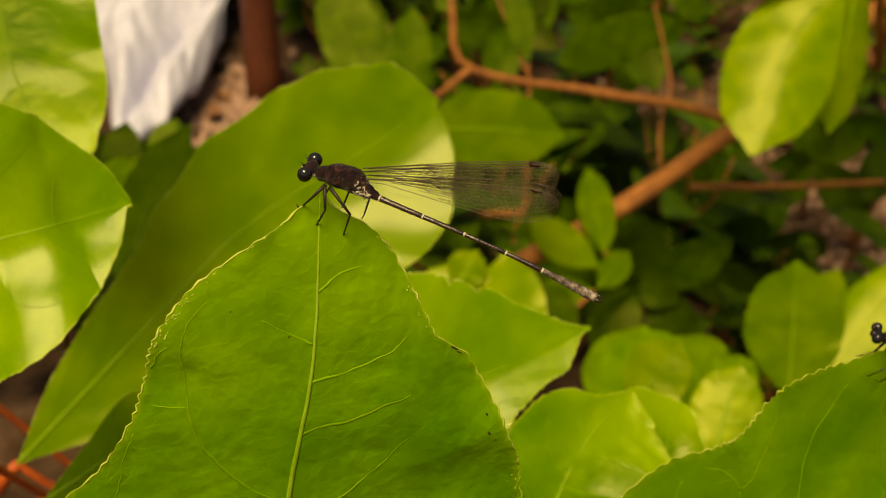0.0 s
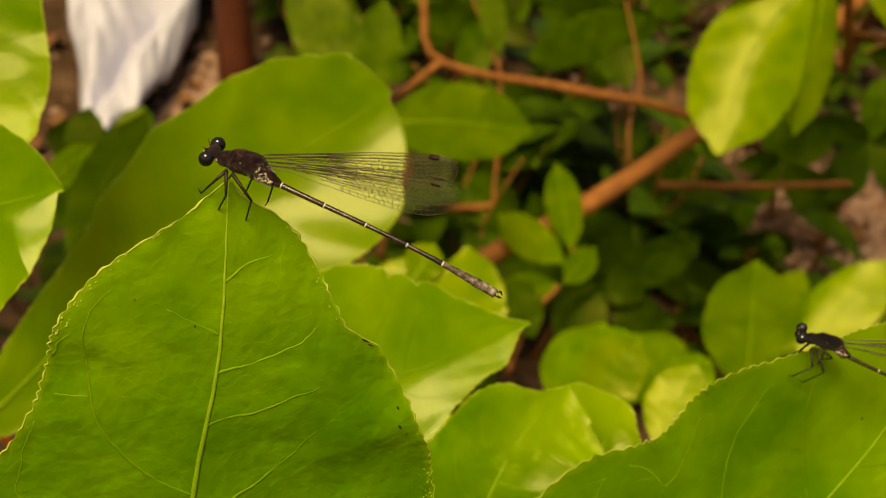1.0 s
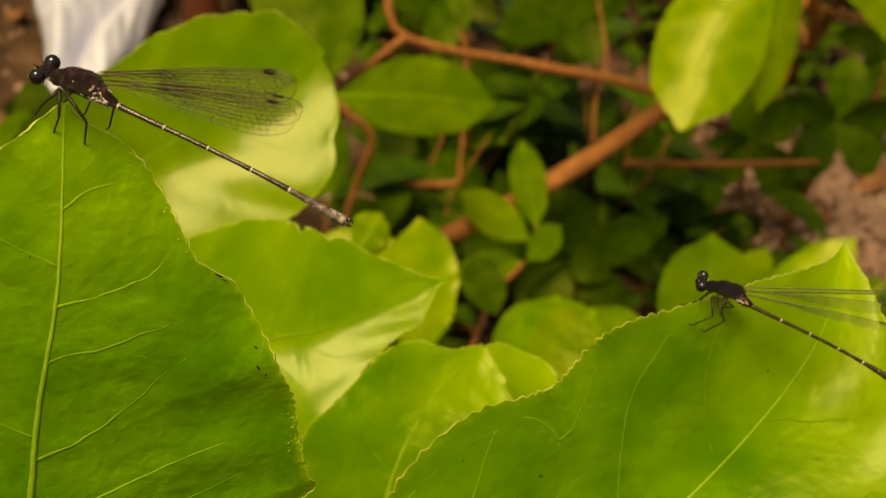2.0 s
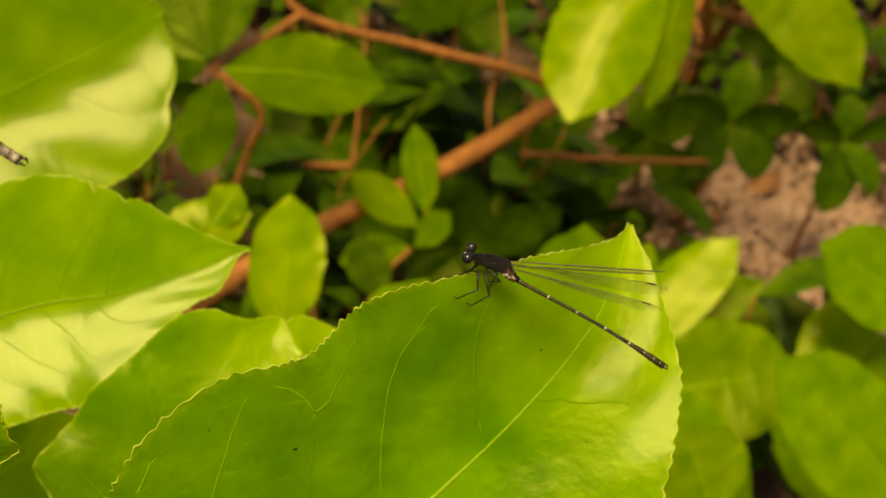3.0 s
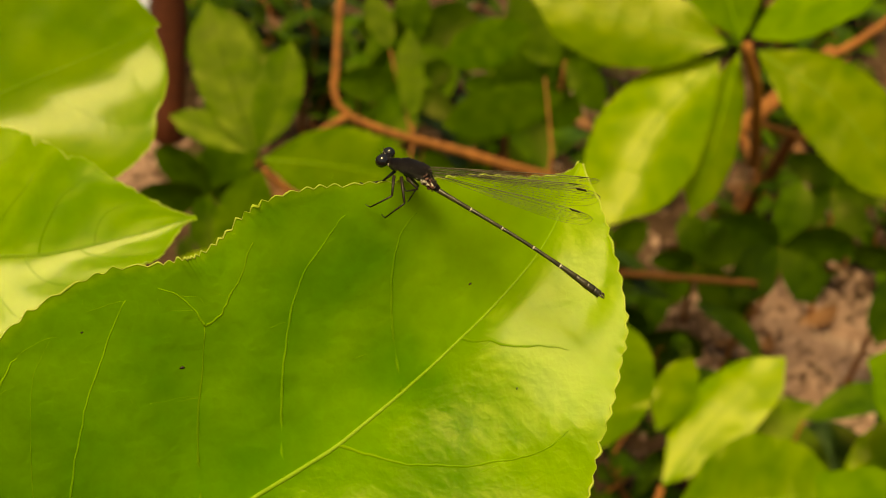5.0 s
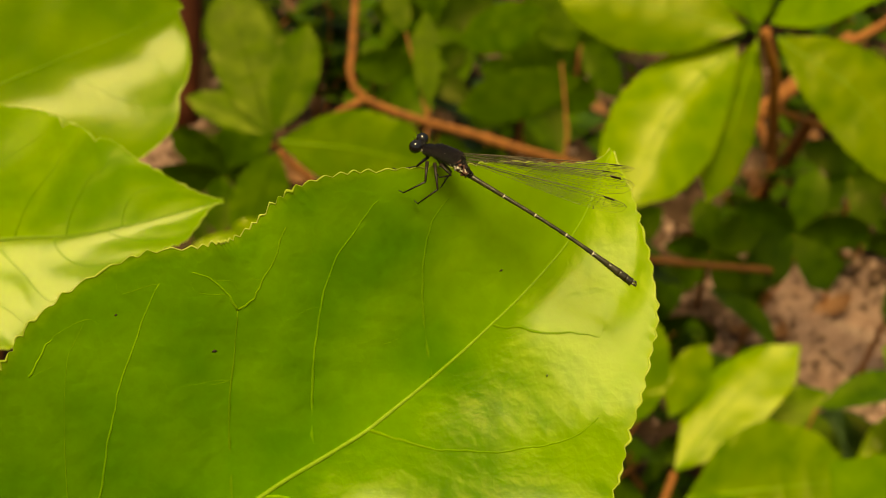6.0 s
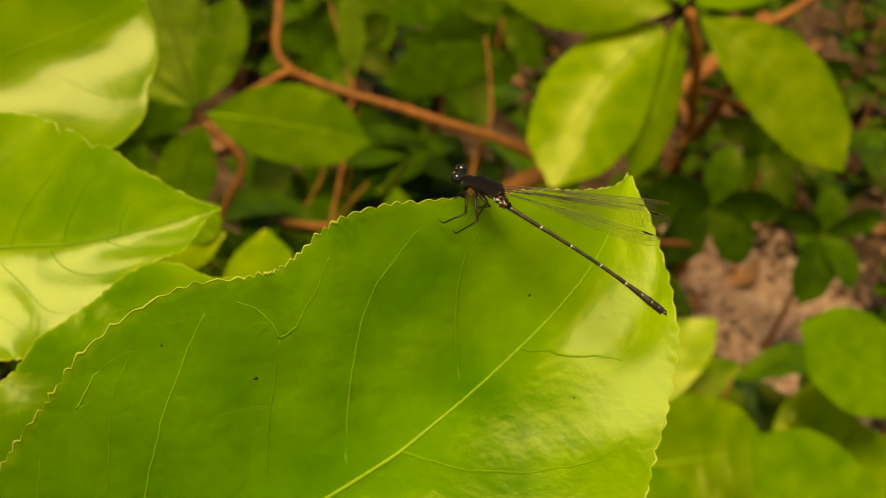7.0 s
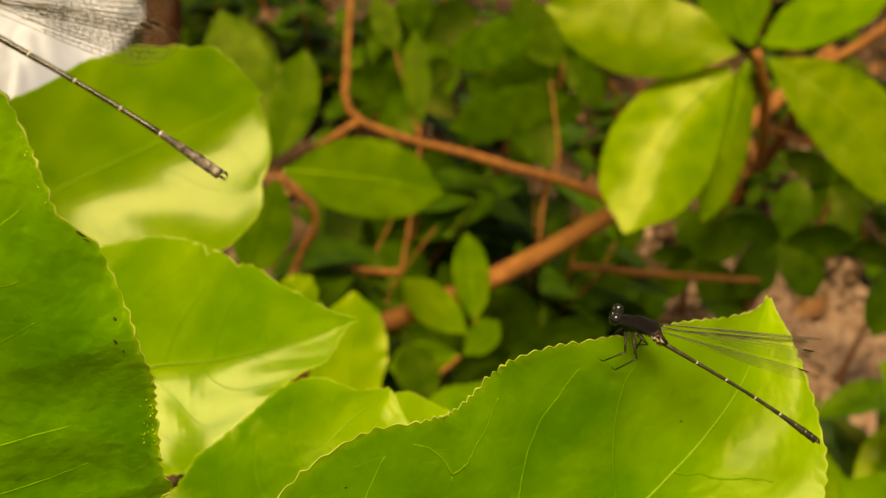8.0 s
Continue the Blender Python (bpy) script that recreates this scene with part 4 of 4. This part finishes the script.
def scattered(name, label, category, mat, count, seed, make, spread):
    rnd = random.Random(seed)
    verts, faces = [], []
    for _ in range(count):
        x, y = spread(rnd)
        vs, fs = make(rnd, Vector((x, y, ground_z(x, y))))
        faces += [tuple(i + len(verts) for i in f) for f in fs]
        verts += vs
    me = bpy.data.meshes.new(name)
    me.from_pydata([tuple(v) for v in verts], [], faces)
    for f in me.polygons:
        f.use_smooth = True
    me.materials.append(mat)
    tagged(new(name, me), label, category, kind="stuff")


seedling = bmesh.new()
bmesh.ops.create_icosphere(seedling, subdivisions=2, radius=1)
STONE_V, STONE_F = [v.co.copy() for v in seedling.verts], [tuple(v.index for v in f.verts) for f in seedling.faces]
seedling.free()


def pebble(rnd, at):
    r = rnd.triangular(0.0015, 0.008, 0.002)
    off = rnd.random() * 50
    turn = Euler((rnd.random() * 6, rnd.random() * 6, rnd.random() * 6)).to_matrix()
    squash = Vector((1, rnd.uniform(0.6, 1), rnd.uniform(0.5, 0.8)))
    return [at + Vector((0, 0, r * 0.3)) + turn @ (v * squash * r * (1 + 0.35 * noise.noise(v * 1.3 + Vector((off, 0, 0))))) for v in STONE_V], STONE_F


def dead_leaf(rnd, at):
    ln, w = rnd.uniform(0.025, 0.06), rnd.uniform(0.008, 0.018)
    turn = Euler((rnd.uniform(-0.5, 0.5), rnd.uniform(-0.5, 0.5), rnd.random() * 6.3)).to_matrix()
    vs, fs = [], []
    for i in range(8):
        s = i / 7
        half = w * math.sin(math.pi * min(0.98, s * 0.96 + 0.02)) ** 0.7
        for u in (-1, -0.5, 0, 0.5, 1):
            vs.append(at + Vector((0, 0, 0.008)) + turn @ Vector((u * half, (s - 0.5) * ln, abs(u) * half * 0.5 + 0.012 * (s - 0.5) ** 2 * 4)))
    for i in range(7):
        for j in range(4):
            a = i * 5 + j
            fs.append((a, a + 1, a + 6, a + 5))
    return vs, fs


# the cluster by the trunk stands for sunlit soil, brightened by pale stones
scattered("gravel", "pinkish gravel and small stones, with a patch added for sunlit soil", "gravel", STONE, 6500, 3, pebble,
          lambda r: (r.gauss(0.66, 0.10), r.gauss(1.09, 0.14)) if r.random() < 0.55 else (r.gauss(-0.23, 0.035), r.gauss(1.36, 0.07)) if r.random() < 0.3 else (r.uniform(-0.7, 1.2), r.uniform(0.9, 2.4)))
scattered("leaf_litter", "dry brown fallen leaves on the soil", "leaf litter", LITTER, 170, 4, dead_leaf, lambda r: (r.uniform(-0.7, 1.2), r.uniform(0.9, 2.4)))

MOSS = rough_material("moss", [(0.3, (0.012, 0.022, 0.006)), (0.55, (0.03, 0.055, 0.012)), (0.75, (0.075, 0.085, 0.03))], 60.0, 0.95, 0.8, 0.004, 0.1)
mossy = thing("mossy_stone", (0.580, 0.910, 0.0), "rounded stone covered with dark green moss", "stone")
bm = bmesh.new()
bmesh.ops.create_icosphere(bm, subdivisions=5, radius=1)
for v in bm.verts:
    k = 1 + 0.22 * noise.noise(v.co * 1.4 + Vector((3, 1, 7))) + 0.06 * noise.noise(v.co * 5)
    v.co = mossy.location + Vector((v.co.x * 0.050 * k, v.co.y * 0.045 * k, 0.022 + v.co.z * 0.040 * k))
part("stone", bm, MOSS, mossy)

# ---- damselflies ----
BODY = rough_material("insect_body", [(0.35, (0.007, 0.004, 0.004)), (0.50, (0.022, 0.008, 0.008)), (0.62, (0.075, 0.025, 0.02)), (0.74, (0.28, 0.17, 0.15))], 1300.0, 0.3, 1.0, 0.0006, 0.45)
BODY_BLACK = rough_material("insect_body_black", [(0.40, (0.003, 0.002, 0.002)), (0.54, (0.009, 0.005, 0.005)), (0.66, (0.032, 0.016, 0.013)), (0.76, (0.22, 0.16, 0.14))], 1100.0, 0.24, 1.0, 0.0006, 0.4)
TAIL = rough_material("insect_tail", [(0.35, (0.010, 0.006, 0.005)), (0.6, (0.036, 0.019, 0.015)), (0.78, (0.10, 0.06, 0.05))], 900.0, 0.27, 0.3, 0.0001, 0.6)
TAIL_END = rough_material("insect_tail_end", [(0.40, (0.03, 0.018, 0.014)), (0.52, (0.10, 0.07, 0.058)), (0.64, (0.32, 0.27, 0.23))], 1100.0, 0.5, 0.4, 0.0002, 0.4)
LIMB = rough_material("insect_leg", [(0.3, (0.006, 0.004, 0.003)), (0.7, (0.030, 0.018, 0.013))], 2000.0, 0.45, 0.2, 0.0001, 0.3)
PALE = rough_material("insect_pale", [(0.3, (0.42, 0.35, 0.27)), (0.7, (0.62, 0.56, 0.46))], 2500.0, 0.5, 0.2, 0.0001, 0.4)
EYEBALL = rough_material("insect_eye", [(0.4, (0.004, 0.004, 0.005)), (0.7, (0.012, 0.01, 0.01))], 800.0, 0.12, 0.05, 0.00005, 0.6)
RUST = rough_material("insect_rust", [(0.35, (0.035, 0.012, 0.009)), (0.6, (0.16, 0.055, 0.038)), (0.8, (0.36, 0.20, 0.16))], 1500.0, 0.4, 0.5, 0.0002, 0.4)
TAIL_OLIVE = rough_material("insect_tail_olive", [(0.35, (0.012, 0.010, 0.004)), (0.6, (0.040, 0.032, 0.012)), (0.78, (0.10, 0.08, 0.035))], 900.0, 0.3, 0.3, 0.0001, 0.5)
STIGMA = rough_material("wing_mark", [(0.3, (0.018, 0.008, 0.006)), (0.7, (0.055, 0.02, 0.013))], 2000.0, 0.4, 0.2, 0.0001, 0.4)
WING_VEIN = rough_material("wing_vein", [(0.3, (0.034, 0.025, 0.011)), (0.7, (0.135, 0.102, 0.05))], 700.0, 0.35, 0.1, 0.0001, 0.4)
FILM, nodes, links, bsdf = material("wing_film")
clear = nodes.new("ShaderNodeBsdfTransparent")
clear.inputs["Color"].default_value = (0.995, 0.99, 0.98, 1)
bsdf.inputs["Base Color"].default_value = (0.50, 0.44, 0.28, 1)
bsdf.inputs["Roughness"].default_value = 0.3
blend = nodes.new("ShaderNodeMixShader")
blend.inputs["Fac"].default_value = 0.034
links.new(clear.outputs["BSDF"], blend.inputs[1])
links.new(bsdf.outputs["BSDF"], blend.inputs[2])
links.new(blend.outputs["Shader"], nodes["Material Output"].inputs["Surface"])


def loft(sections, sides=16, steps=1, lumps=0.0):
    """A closed body through elliptic sections (x, up, half-width, half-height), in millimetres; x is forward."""
    bm = bmesh.new()
    rings = []
    if steps > 1:
        sections = [tuple(p + (q - p) * i / steps for p, q in zip(a, b)) for a, b in zip(sections, sections[1:]) for i in range(steps)] + [sections[-1]]
    for x, z, w, h in sections:
        rings.append([bm.verts.new((x, w * math.cos(k * math.tau / sides), z + h * math.sin(k * math.tau / sides))) for k in range(sides)])
    for a, b in zip(rings, rings[1:]):
        for k in range(sides):
            bm.faces.new((a[k], b[k], b[(k + 1) % sides], a[(k + 1) % sides]))
    bm.faces.new(rings[0])
    bm.faces.new(rings[-1][::-1])
    if lumps:
        for v in bm.verts:
            out = Vector((0, v.co.y, v.co.z - 0.7))
            v.co += out.normalized() * lumps * (noise.noise(v.co * 1.6) + 0.7 * noise.noise(v.co * 4.0))
    bmesh.ops.recalc_face_normals(bm, faces=bm.faces)
    return bm


def ball(at, r, squash=(1, 1, 1), u=20, v=14):
    bm = bmesh.new()
    bmesh.ops.create_uvsphere(bm, u_segments=u, v_segments=v, radius=1)
    for p in bm.verts:
        p.co = Vector((p.co.x * r * squash[0], p.co.y * r * squash[1], p.co.z * r * squash[2])) + Vector(at)
    return bm


def insect_part(name, bm, mat, parent, label=""):
    """A part given in millimetres in the insect's own space."""
    bmesh.ops.scale(bm, verts=bm.verts, vec=(0.001,) * 3)
    me = bpy.data.meshes.new(name)
    for f in bm.faces:
        f.smooth = True
    bm.to_mesh(me)
    bm.free()
    me.materials.append(mat)
    ob = new(name, me)
    ob.parent = parent
    return tagged(ob, label)


WIDTH = [(0, 0.50), (0.10, 0.62), (0.2, 1.25), (0.35, 2.2), (0.5, 3.2), (0.65, 4.0), (0.8, 4.35), (0.9, 3.9), (0.955, 3.0), (0.985, 1.8), (1, 0.02)]


def add_wing(root, base, tip, chord, bold):
    """A narrow-based clear wing: film, net of veins and a dark mark near the tip."""
    base, tip = Vector(base), Vector(tip)
    axis = tip - base
    ln = axis.length
    axis.normalize()
    chord = Vector(chord)
    chord = (chord - axis * chord.dot(axis)).normalized()
    n = axis.cross(chord)

    def at(a, q):
        lead = 0.5 * max(a - 0.6, 0) / 0.4 + (0.0 if a < 0.86 else 1.4 * (1 - math.sqrt(max(1 - ((a - 0.86) / 0.14) ** 2, 0))))
        ripple = 0.10 * math.sin(q * 22) * min(1, a * 5) * (1 - a * 0.6)
        return base + axis * (a * ln) + chord * (lead + q * max(profile(WIDTH, a) - lead * 0.35, 0.01)) + n * ripple

    rows, cols = 44, 12
    bm = bmesh.new()
    grid = [[bm.verts.new(at(i / rows, j / cols)) for j in range(cols + 1)] for i in range(rows + 1)]
    for a, b in zip(grid, grid[1:]):
        for j in range(cols):
            bm.faces.new((a[j], a[j + 1], b[j + 1], b[j]))
    wing = insect_part("wing", bm, FILM, root, "clear narrow-based wing with dark veins")
    net = bmesh.new()
    lines = [(0.0, 0.0, 1.0), (0.09, 0.0, 0.36), (0.10, 0.34, 0.95), (0.20, 0.03, 0.97), (0.32, 0.24, 0.99), (0.44, 0.14, 0.985), (0.57, 0.32, 0.96), (0.70, 0.28, 0.93), (0.85, 0.38, 0.88), (1.0, 0.0, 1.0)]
    rnd = random.Random(int(ln * 1000))

    def sway(a, q):
        # the inner veins zigzag from cell to cell in the outer half
        return q if q in (0.0, 1.0) else q + 0.016 * max(a - 0.25, 0) * math.sin(a * 95 + q * 40) + 0.05 * (a - 0.5) * (0.5 - abs(q - 0.5))

    for q, a0, a1 in lines:
        thick = bold * (0.058 if q < 0.02 else 0.044 if q < 0.25 else 0.030)
        tube_into(net, [at(a0 + (a1 - a0) * i / 70, sway(a0 + (a1 - a0) * i / 70, q)) for i in range(71)], [thick * (1 - 0.4 * i / 70) for i in range(71)], 4)
    # the stout cross vein where the front edge kinks
    tube_into(net, [at(0.345, 0.0), at(0.36, 0.10), at(0.385, 0.2), at(0.40, 0.32)], [0.05 * bold] * 4, 4)
    for (q, a0, a1), (q2, b0, b1) in zip(lines, lines[1:]):
        a = max(a0, b0, 0.12) + rnd.random() * 0.02
        while a < min(a1, b1) - 0.02:
            b = a + rnd.uniform(-0.009, 0.009)
            tube_into(net, [at(a, sway(a, q)), at(b, sway(b, q2))], [0.024 * bold, 0.024 * bold], 3)
            a += rnd.uniform(0.026, 0.044)
    insect_part("vein_net", net, WING_VEIN, wing)
    mark = bmesh.new()
    long, wide = (0.046, 0.105) if bold > 0.96 else (0.056, 0.13)
    corners = [at(a, q) for a, q in ((0.866, 0.0), (0.866 + long, 0.0), (0.874 + long, wide), (0.874, wide))]
    top = [mark.verts.new(c + n * 0.03) for c in corners]
    low = [mark.verts.new(c - n * 0.03) for c in corners]
    mark.faces.new(top)
    mark.faces.new(low[::-1])
    for k in range(4):
        mark.faces.new((top[k], low[k], low[(k + 1) % 4], top[(k + 1) % 4]))
    insect_part("wing_mark", mark, STIGMA, wing, "dark brown mark near the wing tip")


def damselfly(label, legs, wings, body_mm, bold, body, tail, tail_end, plump, mottle):
    root = tagged(new("damselfly"), label, "damselfly", "damselflies")
    head = insect_part("head", ball((0.0, 0, 0.0), 1.0, (0.72, 1.45, 0.72)), body, root)
    insect_part("face", ball((0.55, 0, -0.35), 0.62, (0.8, 1.0, 0.8), 14, 10), body, head)
    for side in (1, -1):
        insect_part("eye", ball((0.12, side * 1.45, 0.05), 0.86, (1.0, 0.95, 1.05)), EYEBALL, head, "glossy black bulging eye")
        insect_part("antenna", tube([Vector((0.6, side * 0.45, 0.35)), Vector((0.85, side * 0.55, 0.55)), Vector((1.05, side * 0.7, 0.75)), Vector((1.25, side * 0.85, 0.85))], [0.09, 0.06, 0.03, 0.015], 5), LIMB, head)
        insect_part("pale_spot", ball((0.78, side * 0.75, 0.28), 0.09, (1, 1, 1), 8, 6), PALE, head)
    insect_part("neck", loft([(-0.3, -0.1, 0.55, 0.5), (-0.7, -0.1, 0.5, 0.5), (-1.0, -0.05, 0.85, 0.75), (-1.5, 0.05, 1.05, 0.95), (-2.1, 0.15, 0.95, 0.9)]), body, root)
    trunk_rings = [(-1.7, 0.25, 0.5, 0.6), (-1.95, 0.35, 0.95, 1.1), (-2.6, 0.55, 1.2, 1.36), (-3.6, 0.7, 1.3, 1.45), (-4.6, 0.95, 1.34, 1.52), (-5.4, 1.08, 1.28, 1.5), (-6.0, 0.85, 1.12, 1.24), (-6.7, 0.5, 0.84, 0.88), (-7.5, 0.3, 0.60, 0.62), (-8.2, 0.22, 0.46, 0.47)]
    trunk_rings = [(x, z + 0.5 * h * (1 - plump), w * plump, h * plump) for x, z, w, h in trunk_rings]
    thorax = insect_part("thorax", loft(trunk_rings, 32, 4, 0.16), body, root, "dark brown thorax flecked with pale dust")
    rnd = random.Random(9)
    for k in range(48):
        a = rnd.uniform(-0.5, 3.6)
        x = -rnd.triangular(2.8, 6.9, 6.2)
        insect_part("pale_fleck", ball((x, 1.3 * plump * math.cos(a) * (1 if x > -6 else 0.85), 0.65 + 1.5 * plump * math.sin(a) * (1 if x > -6 else 0.8)), rnd.triangular(0.02, 0.08, 0.03), (1, 1, 0.7), 7, 5), PALE if k % 3 == 0 else mottle, thorax)
    # pale marbling on the rear of the thorax
    for k in range(30):
        a, x = rnd.uniform(-0.75, 0.75), -rnd.triangular(4.9, 7.7, 6.6)
        if k % 2:
            a = math.pi - a
        line = []
        for j in range(5):
            thin = 1 if x > -5.8 else max(0.4, 1 - 0.27 * (-5.8 - x))
            line.append(Vector((x, 1.16 * plump * thin * math.cos(a), 0.85 * thin * thin + 1.42 * plump * thin * math.sin(a))))
            a, x = a + rnd.uniform(-0.3, 0.3), x + rnd.uniform(-0.28, 0.22)
        insect_part("pale_patch", tube(line, [rnd.uniform(0.04, 0.14) * (1 if mottle is PALE else 1.5) for j in range(5)], 6), PALE if k % 6 == 0 else mottle, thorax)
    for side in (1, -1):
        insect_part("pale_patch", ball((-0.75, side * 0.5, -0.35), 0.28, (1.0, 0.7, 0.8), 10, 8), PALE, thorax)
    ends = [-7.0, -8.4, -13.6, -18.6, -23.6, -28.0, -30.6, -32.4, -33.6, -34.6]
    scale = body_mm / 34.6
    ends = [e * scale for e in ends]
    girth = [0.45, 0.36, 0.29, 0.26, 0.26, 0.31, 0.43, 0.55, 0.54]
    abdomen = insect_part("abdomen", loft([(ends[0] + 0.5, 0.4, 0.4, 0.4), (ends[0], 0.36, 0.5, 0.5), (ends[0] - 0.6, 0.3, 0.48, 0.48)], 14), tail, root, "long thin dark segmented abdomen")
    for k in range(9):
        a, b, g, g2 = ends[k], ends[k + 1], girth[k], girth[min(k + 1, 8)]
        secs = [(a + (b - a) * f, 0.20 * (1 + (a + (b - a) * f) / 36) + 0.5 * math.sin(math.pi * min(max(((a + (b - a) * f) / scale + 8) / -26.6, 0), 1) ** 1.25), (g + (g2 - g) * f) * sw, (g + (g2 - g) * f) * sw) for f, sw in ((0, 0.86), (0.03, 1.0), (0.3, 0.96), (0.7, 0.98), (0.97, 1.04), (1.0, 0.9))]
        insect_part("segment", loft(secs, 14), tail if k < 5 else tail_end, abdomen, "dusty grey-brown tail segment" if k > 4 and tail_end is TAIL_END else "")
        if 0 < k < 6:
            x, z = a, secs[0][1]
            insect_part("pale_ring", loft([(x + 0.11, z, g * 0.9, g * 0.9), (x + 0.08, z, g * 1.05, g * 1.05), (x - 0.08, z, g * 1.05, g * 1.05), (x - 0.11, z, g * 0.9, g * 0.9)], 14), PALE, abdomen, "cream ring between segments")
    for side in (1, -1):
        insect_part("clasper", tube([Vector((ends[-1] + 0.2, side * 0.25, 0.1)), Vector((ends[-1] - 0.45, side * 0.45, 0.15)), Vector((ends[-1] - 0.8, side * 0.2, -0.05))], [0.2, 0.15, 0.06], 6), TAIL, abdomen)
    for joints in legs:
        a, b, c = (Vector(j) for j in joints)
        leg = insect_part("leg", tube([a, a.lerp(b, 0.5), b], [0.25, 0.19, 0.14], 7), LIMB, root, "thin black jointed leg")
        foot = c + (c - b).normalized().lerp(Vector((0, 0, -1)), 0.1) * 0.1
        insect_part("shin", tube([b, b.lerp(c, 0.5), c], [0.135, 0.11, 0.095], 6), LIMB, leg)
        out = Vector(((c - b).x, (c - b).y, 0)).normalized()
        insect_part("foot", tube([c, c + out * 0.4 + Vector((0, 0, -0.03)), c + out * 0.75 + Vector((0, 0, 0.02))], [0.09, 0.08, 0.05], 6), LIMB, leg)
        bristles = bmesh.new()
        for k in range(7):
            p = b.lerp(c, 0.1 + 0.12 * k)
            q = p + (Vector((0.25, 0.15 * (1 if k % 2 else -1), -0.35)))
            tube_into(bristles, [p, q], [0.022, 0.008], 3)
        insect_part("bristles", bristles, LIMB, leg)
    for base, tip, chord in wings:
        add_wing(root, base, tip, chord, bold)
    return root


def body_pose(head, forward, left):
    """The pose of an insect from its head's place and two directions, in the view frame."""
    f = (VIEW.to_3x3() @ Vector(forward)).normalized()
    lt = VIEW.to_3x3() @ Vector(left)
    lt = (lt - f * lt.dot(f)).normalized()
    up = f.cross(lt)
    m = Matrix((f, lt, up)).transposed().to_4x4()
    m.translation = here(head)
    return m


def fan(base, length, elevation, sway):
    e, w = radians(elevation), radians(sway)
    return tuple(Vector(base) + Vector((-math.cos(e) * math.cos(w), math.sin(w), math.sin(e) * math.cos(w))) * length)


damsel_a = damselfly("dark damselfly with pale rings perched on a leaf tip, wings closed",
    [((-2.4, 1.0, -0.4), (-1.6, 2.7, -1.7), (-0.4, 1.8, -4.8)), ((-2.4, 1.2, -0.6), (-3.5, 2.7, -2.4), (-2.8, 2.2, -6.4)), ((-3.0, 1.0, -0.6), (-6.2, 1.9, -2.2), (-6.0, 1.0, -6.9)),
     ((-4.7, -0.6, -0.9), (-7.0, -2.4, -2.5), (-7.0, -2.2, -5.3)), ((-2.4, -0.9, -0.6), (-2.6, -2.0, -1.8), (-2.2, -1.0, -3.6)), ((-3.2, -0.9, -0.8), (-4.6, -2.2, -1.9), (-4.6, -0.9, -3.9))],
    [((-5.6, 0.35, 2.9), fan((-5.6, 0.35, 2.9), 22.8, 33.9, 0.5), (0, 0, -1)), ((-6.4, 0.35, 2.3), fan((-6.4, 0.35, 2.3), 22.1, 28.0, 1.5), (0, 0.05, -1)),
     ((-5.6, -0.35, 2.9), fan((-5.6, -0.35, 2.9), 22.4, 32.7, -0.5), (0, -0.05, -1)), ((-6.4, -0.35, 2.3), fan((-6.4, -0.35, 2.3), 21.8, 26.8, -1.0), (0, -0.1, -1))], 35.0, 1.25, BODY, TAIL, TAIL_END, 1.0, PALE)
damsel_b = damselfly("dark damselfly with pale rings perched on a broad leaf's edge",
    [((-2.2, 1.1, -1.0), (-3.5, 3.1, -2.6), (-1.8, 3.4, -5.6)), ((-3.1, 0.8, -0.7), (-5.4, 3.0, -2.6), (-4.1, 2.5, -6.3)), ((-3.8, 0.6, -0.5), (-5.8, 1.2, -0.7), (-4.6, 0.1, -2.5)),
     ((-1.9, -0.3, -1.0), (-1.2, 0.5, -2.9), (0.6, 1.5, -4.2)), ((-3.0, -0.8, -0.8), (-3.8, -2.2, -2.0), (-3.4, -1.2, -4.2)), ((-3.8, -0.8, -0.8), (-5.4, -2.2, -2.0), (-5.4, -1.0, -4.0))],
    [((-5.6, 0.35, 2.2), fan((-5.6, 0.35, 2.2), 22.7, 29.5, 3.0), (0, -0.5, -0.85)), ((-6.4, 0.35, 1.8), fan((-6.4, 0.35, 1.8), 21.9, 25.0, 8.0), (0, -0.62, -0.8)),
     ((-5.6, -0.35, 2.2), fan((-5.6, -0.35, 2.2), 22.2, 31.2, -1.0), (0, -0.75, -0.65)), ((-6.4, -0.35, 1.8), fan((-6.4, -0.35, 1.8), 20.4, 28.0, -7.0), (0, -0.7, -0.6))], 33.4, 0.95, BODY_BLACK, TAIL_OLIVE, TAIL_OLIVE, 0.84, RUST)
POSE_A = body_pose((-1.581, 14.257, 0.928), (-0.913, 0.090, 0.397), (-0.331, -0.731, -0.597))
POSE_B = body_pose((6.978, 19.014, -1.210), (-0.910, 0.068, 0.410), (-0.287, -0.816, -0.502))


def motions():
    def leaned(right, down, tilt):
        """The first insect shifted in the view frame, in millimetres, and tilted head down by degrees."""
        return Matrix.Translation(VIEW.to_3x3() @ Vector((right, 0, -down)) * 0.001) @ POSE_A @ pose(-0.017, 0, 0) @ pose(0, 0, 0, 0, tilt, 0) @ pose(0.017, 0, 0)

    walk(damsel_a, [(0, leaned(0.7, 0.15, 1.1)), (0.2, leaned(0.4, 0.2, 0.9)), (0.4, POSE_A), (0.5, POSE_A), (8, POSE_A)])
    walk(damsel_b, [(0, POSE_B), (8, POSE_B)])


motions()
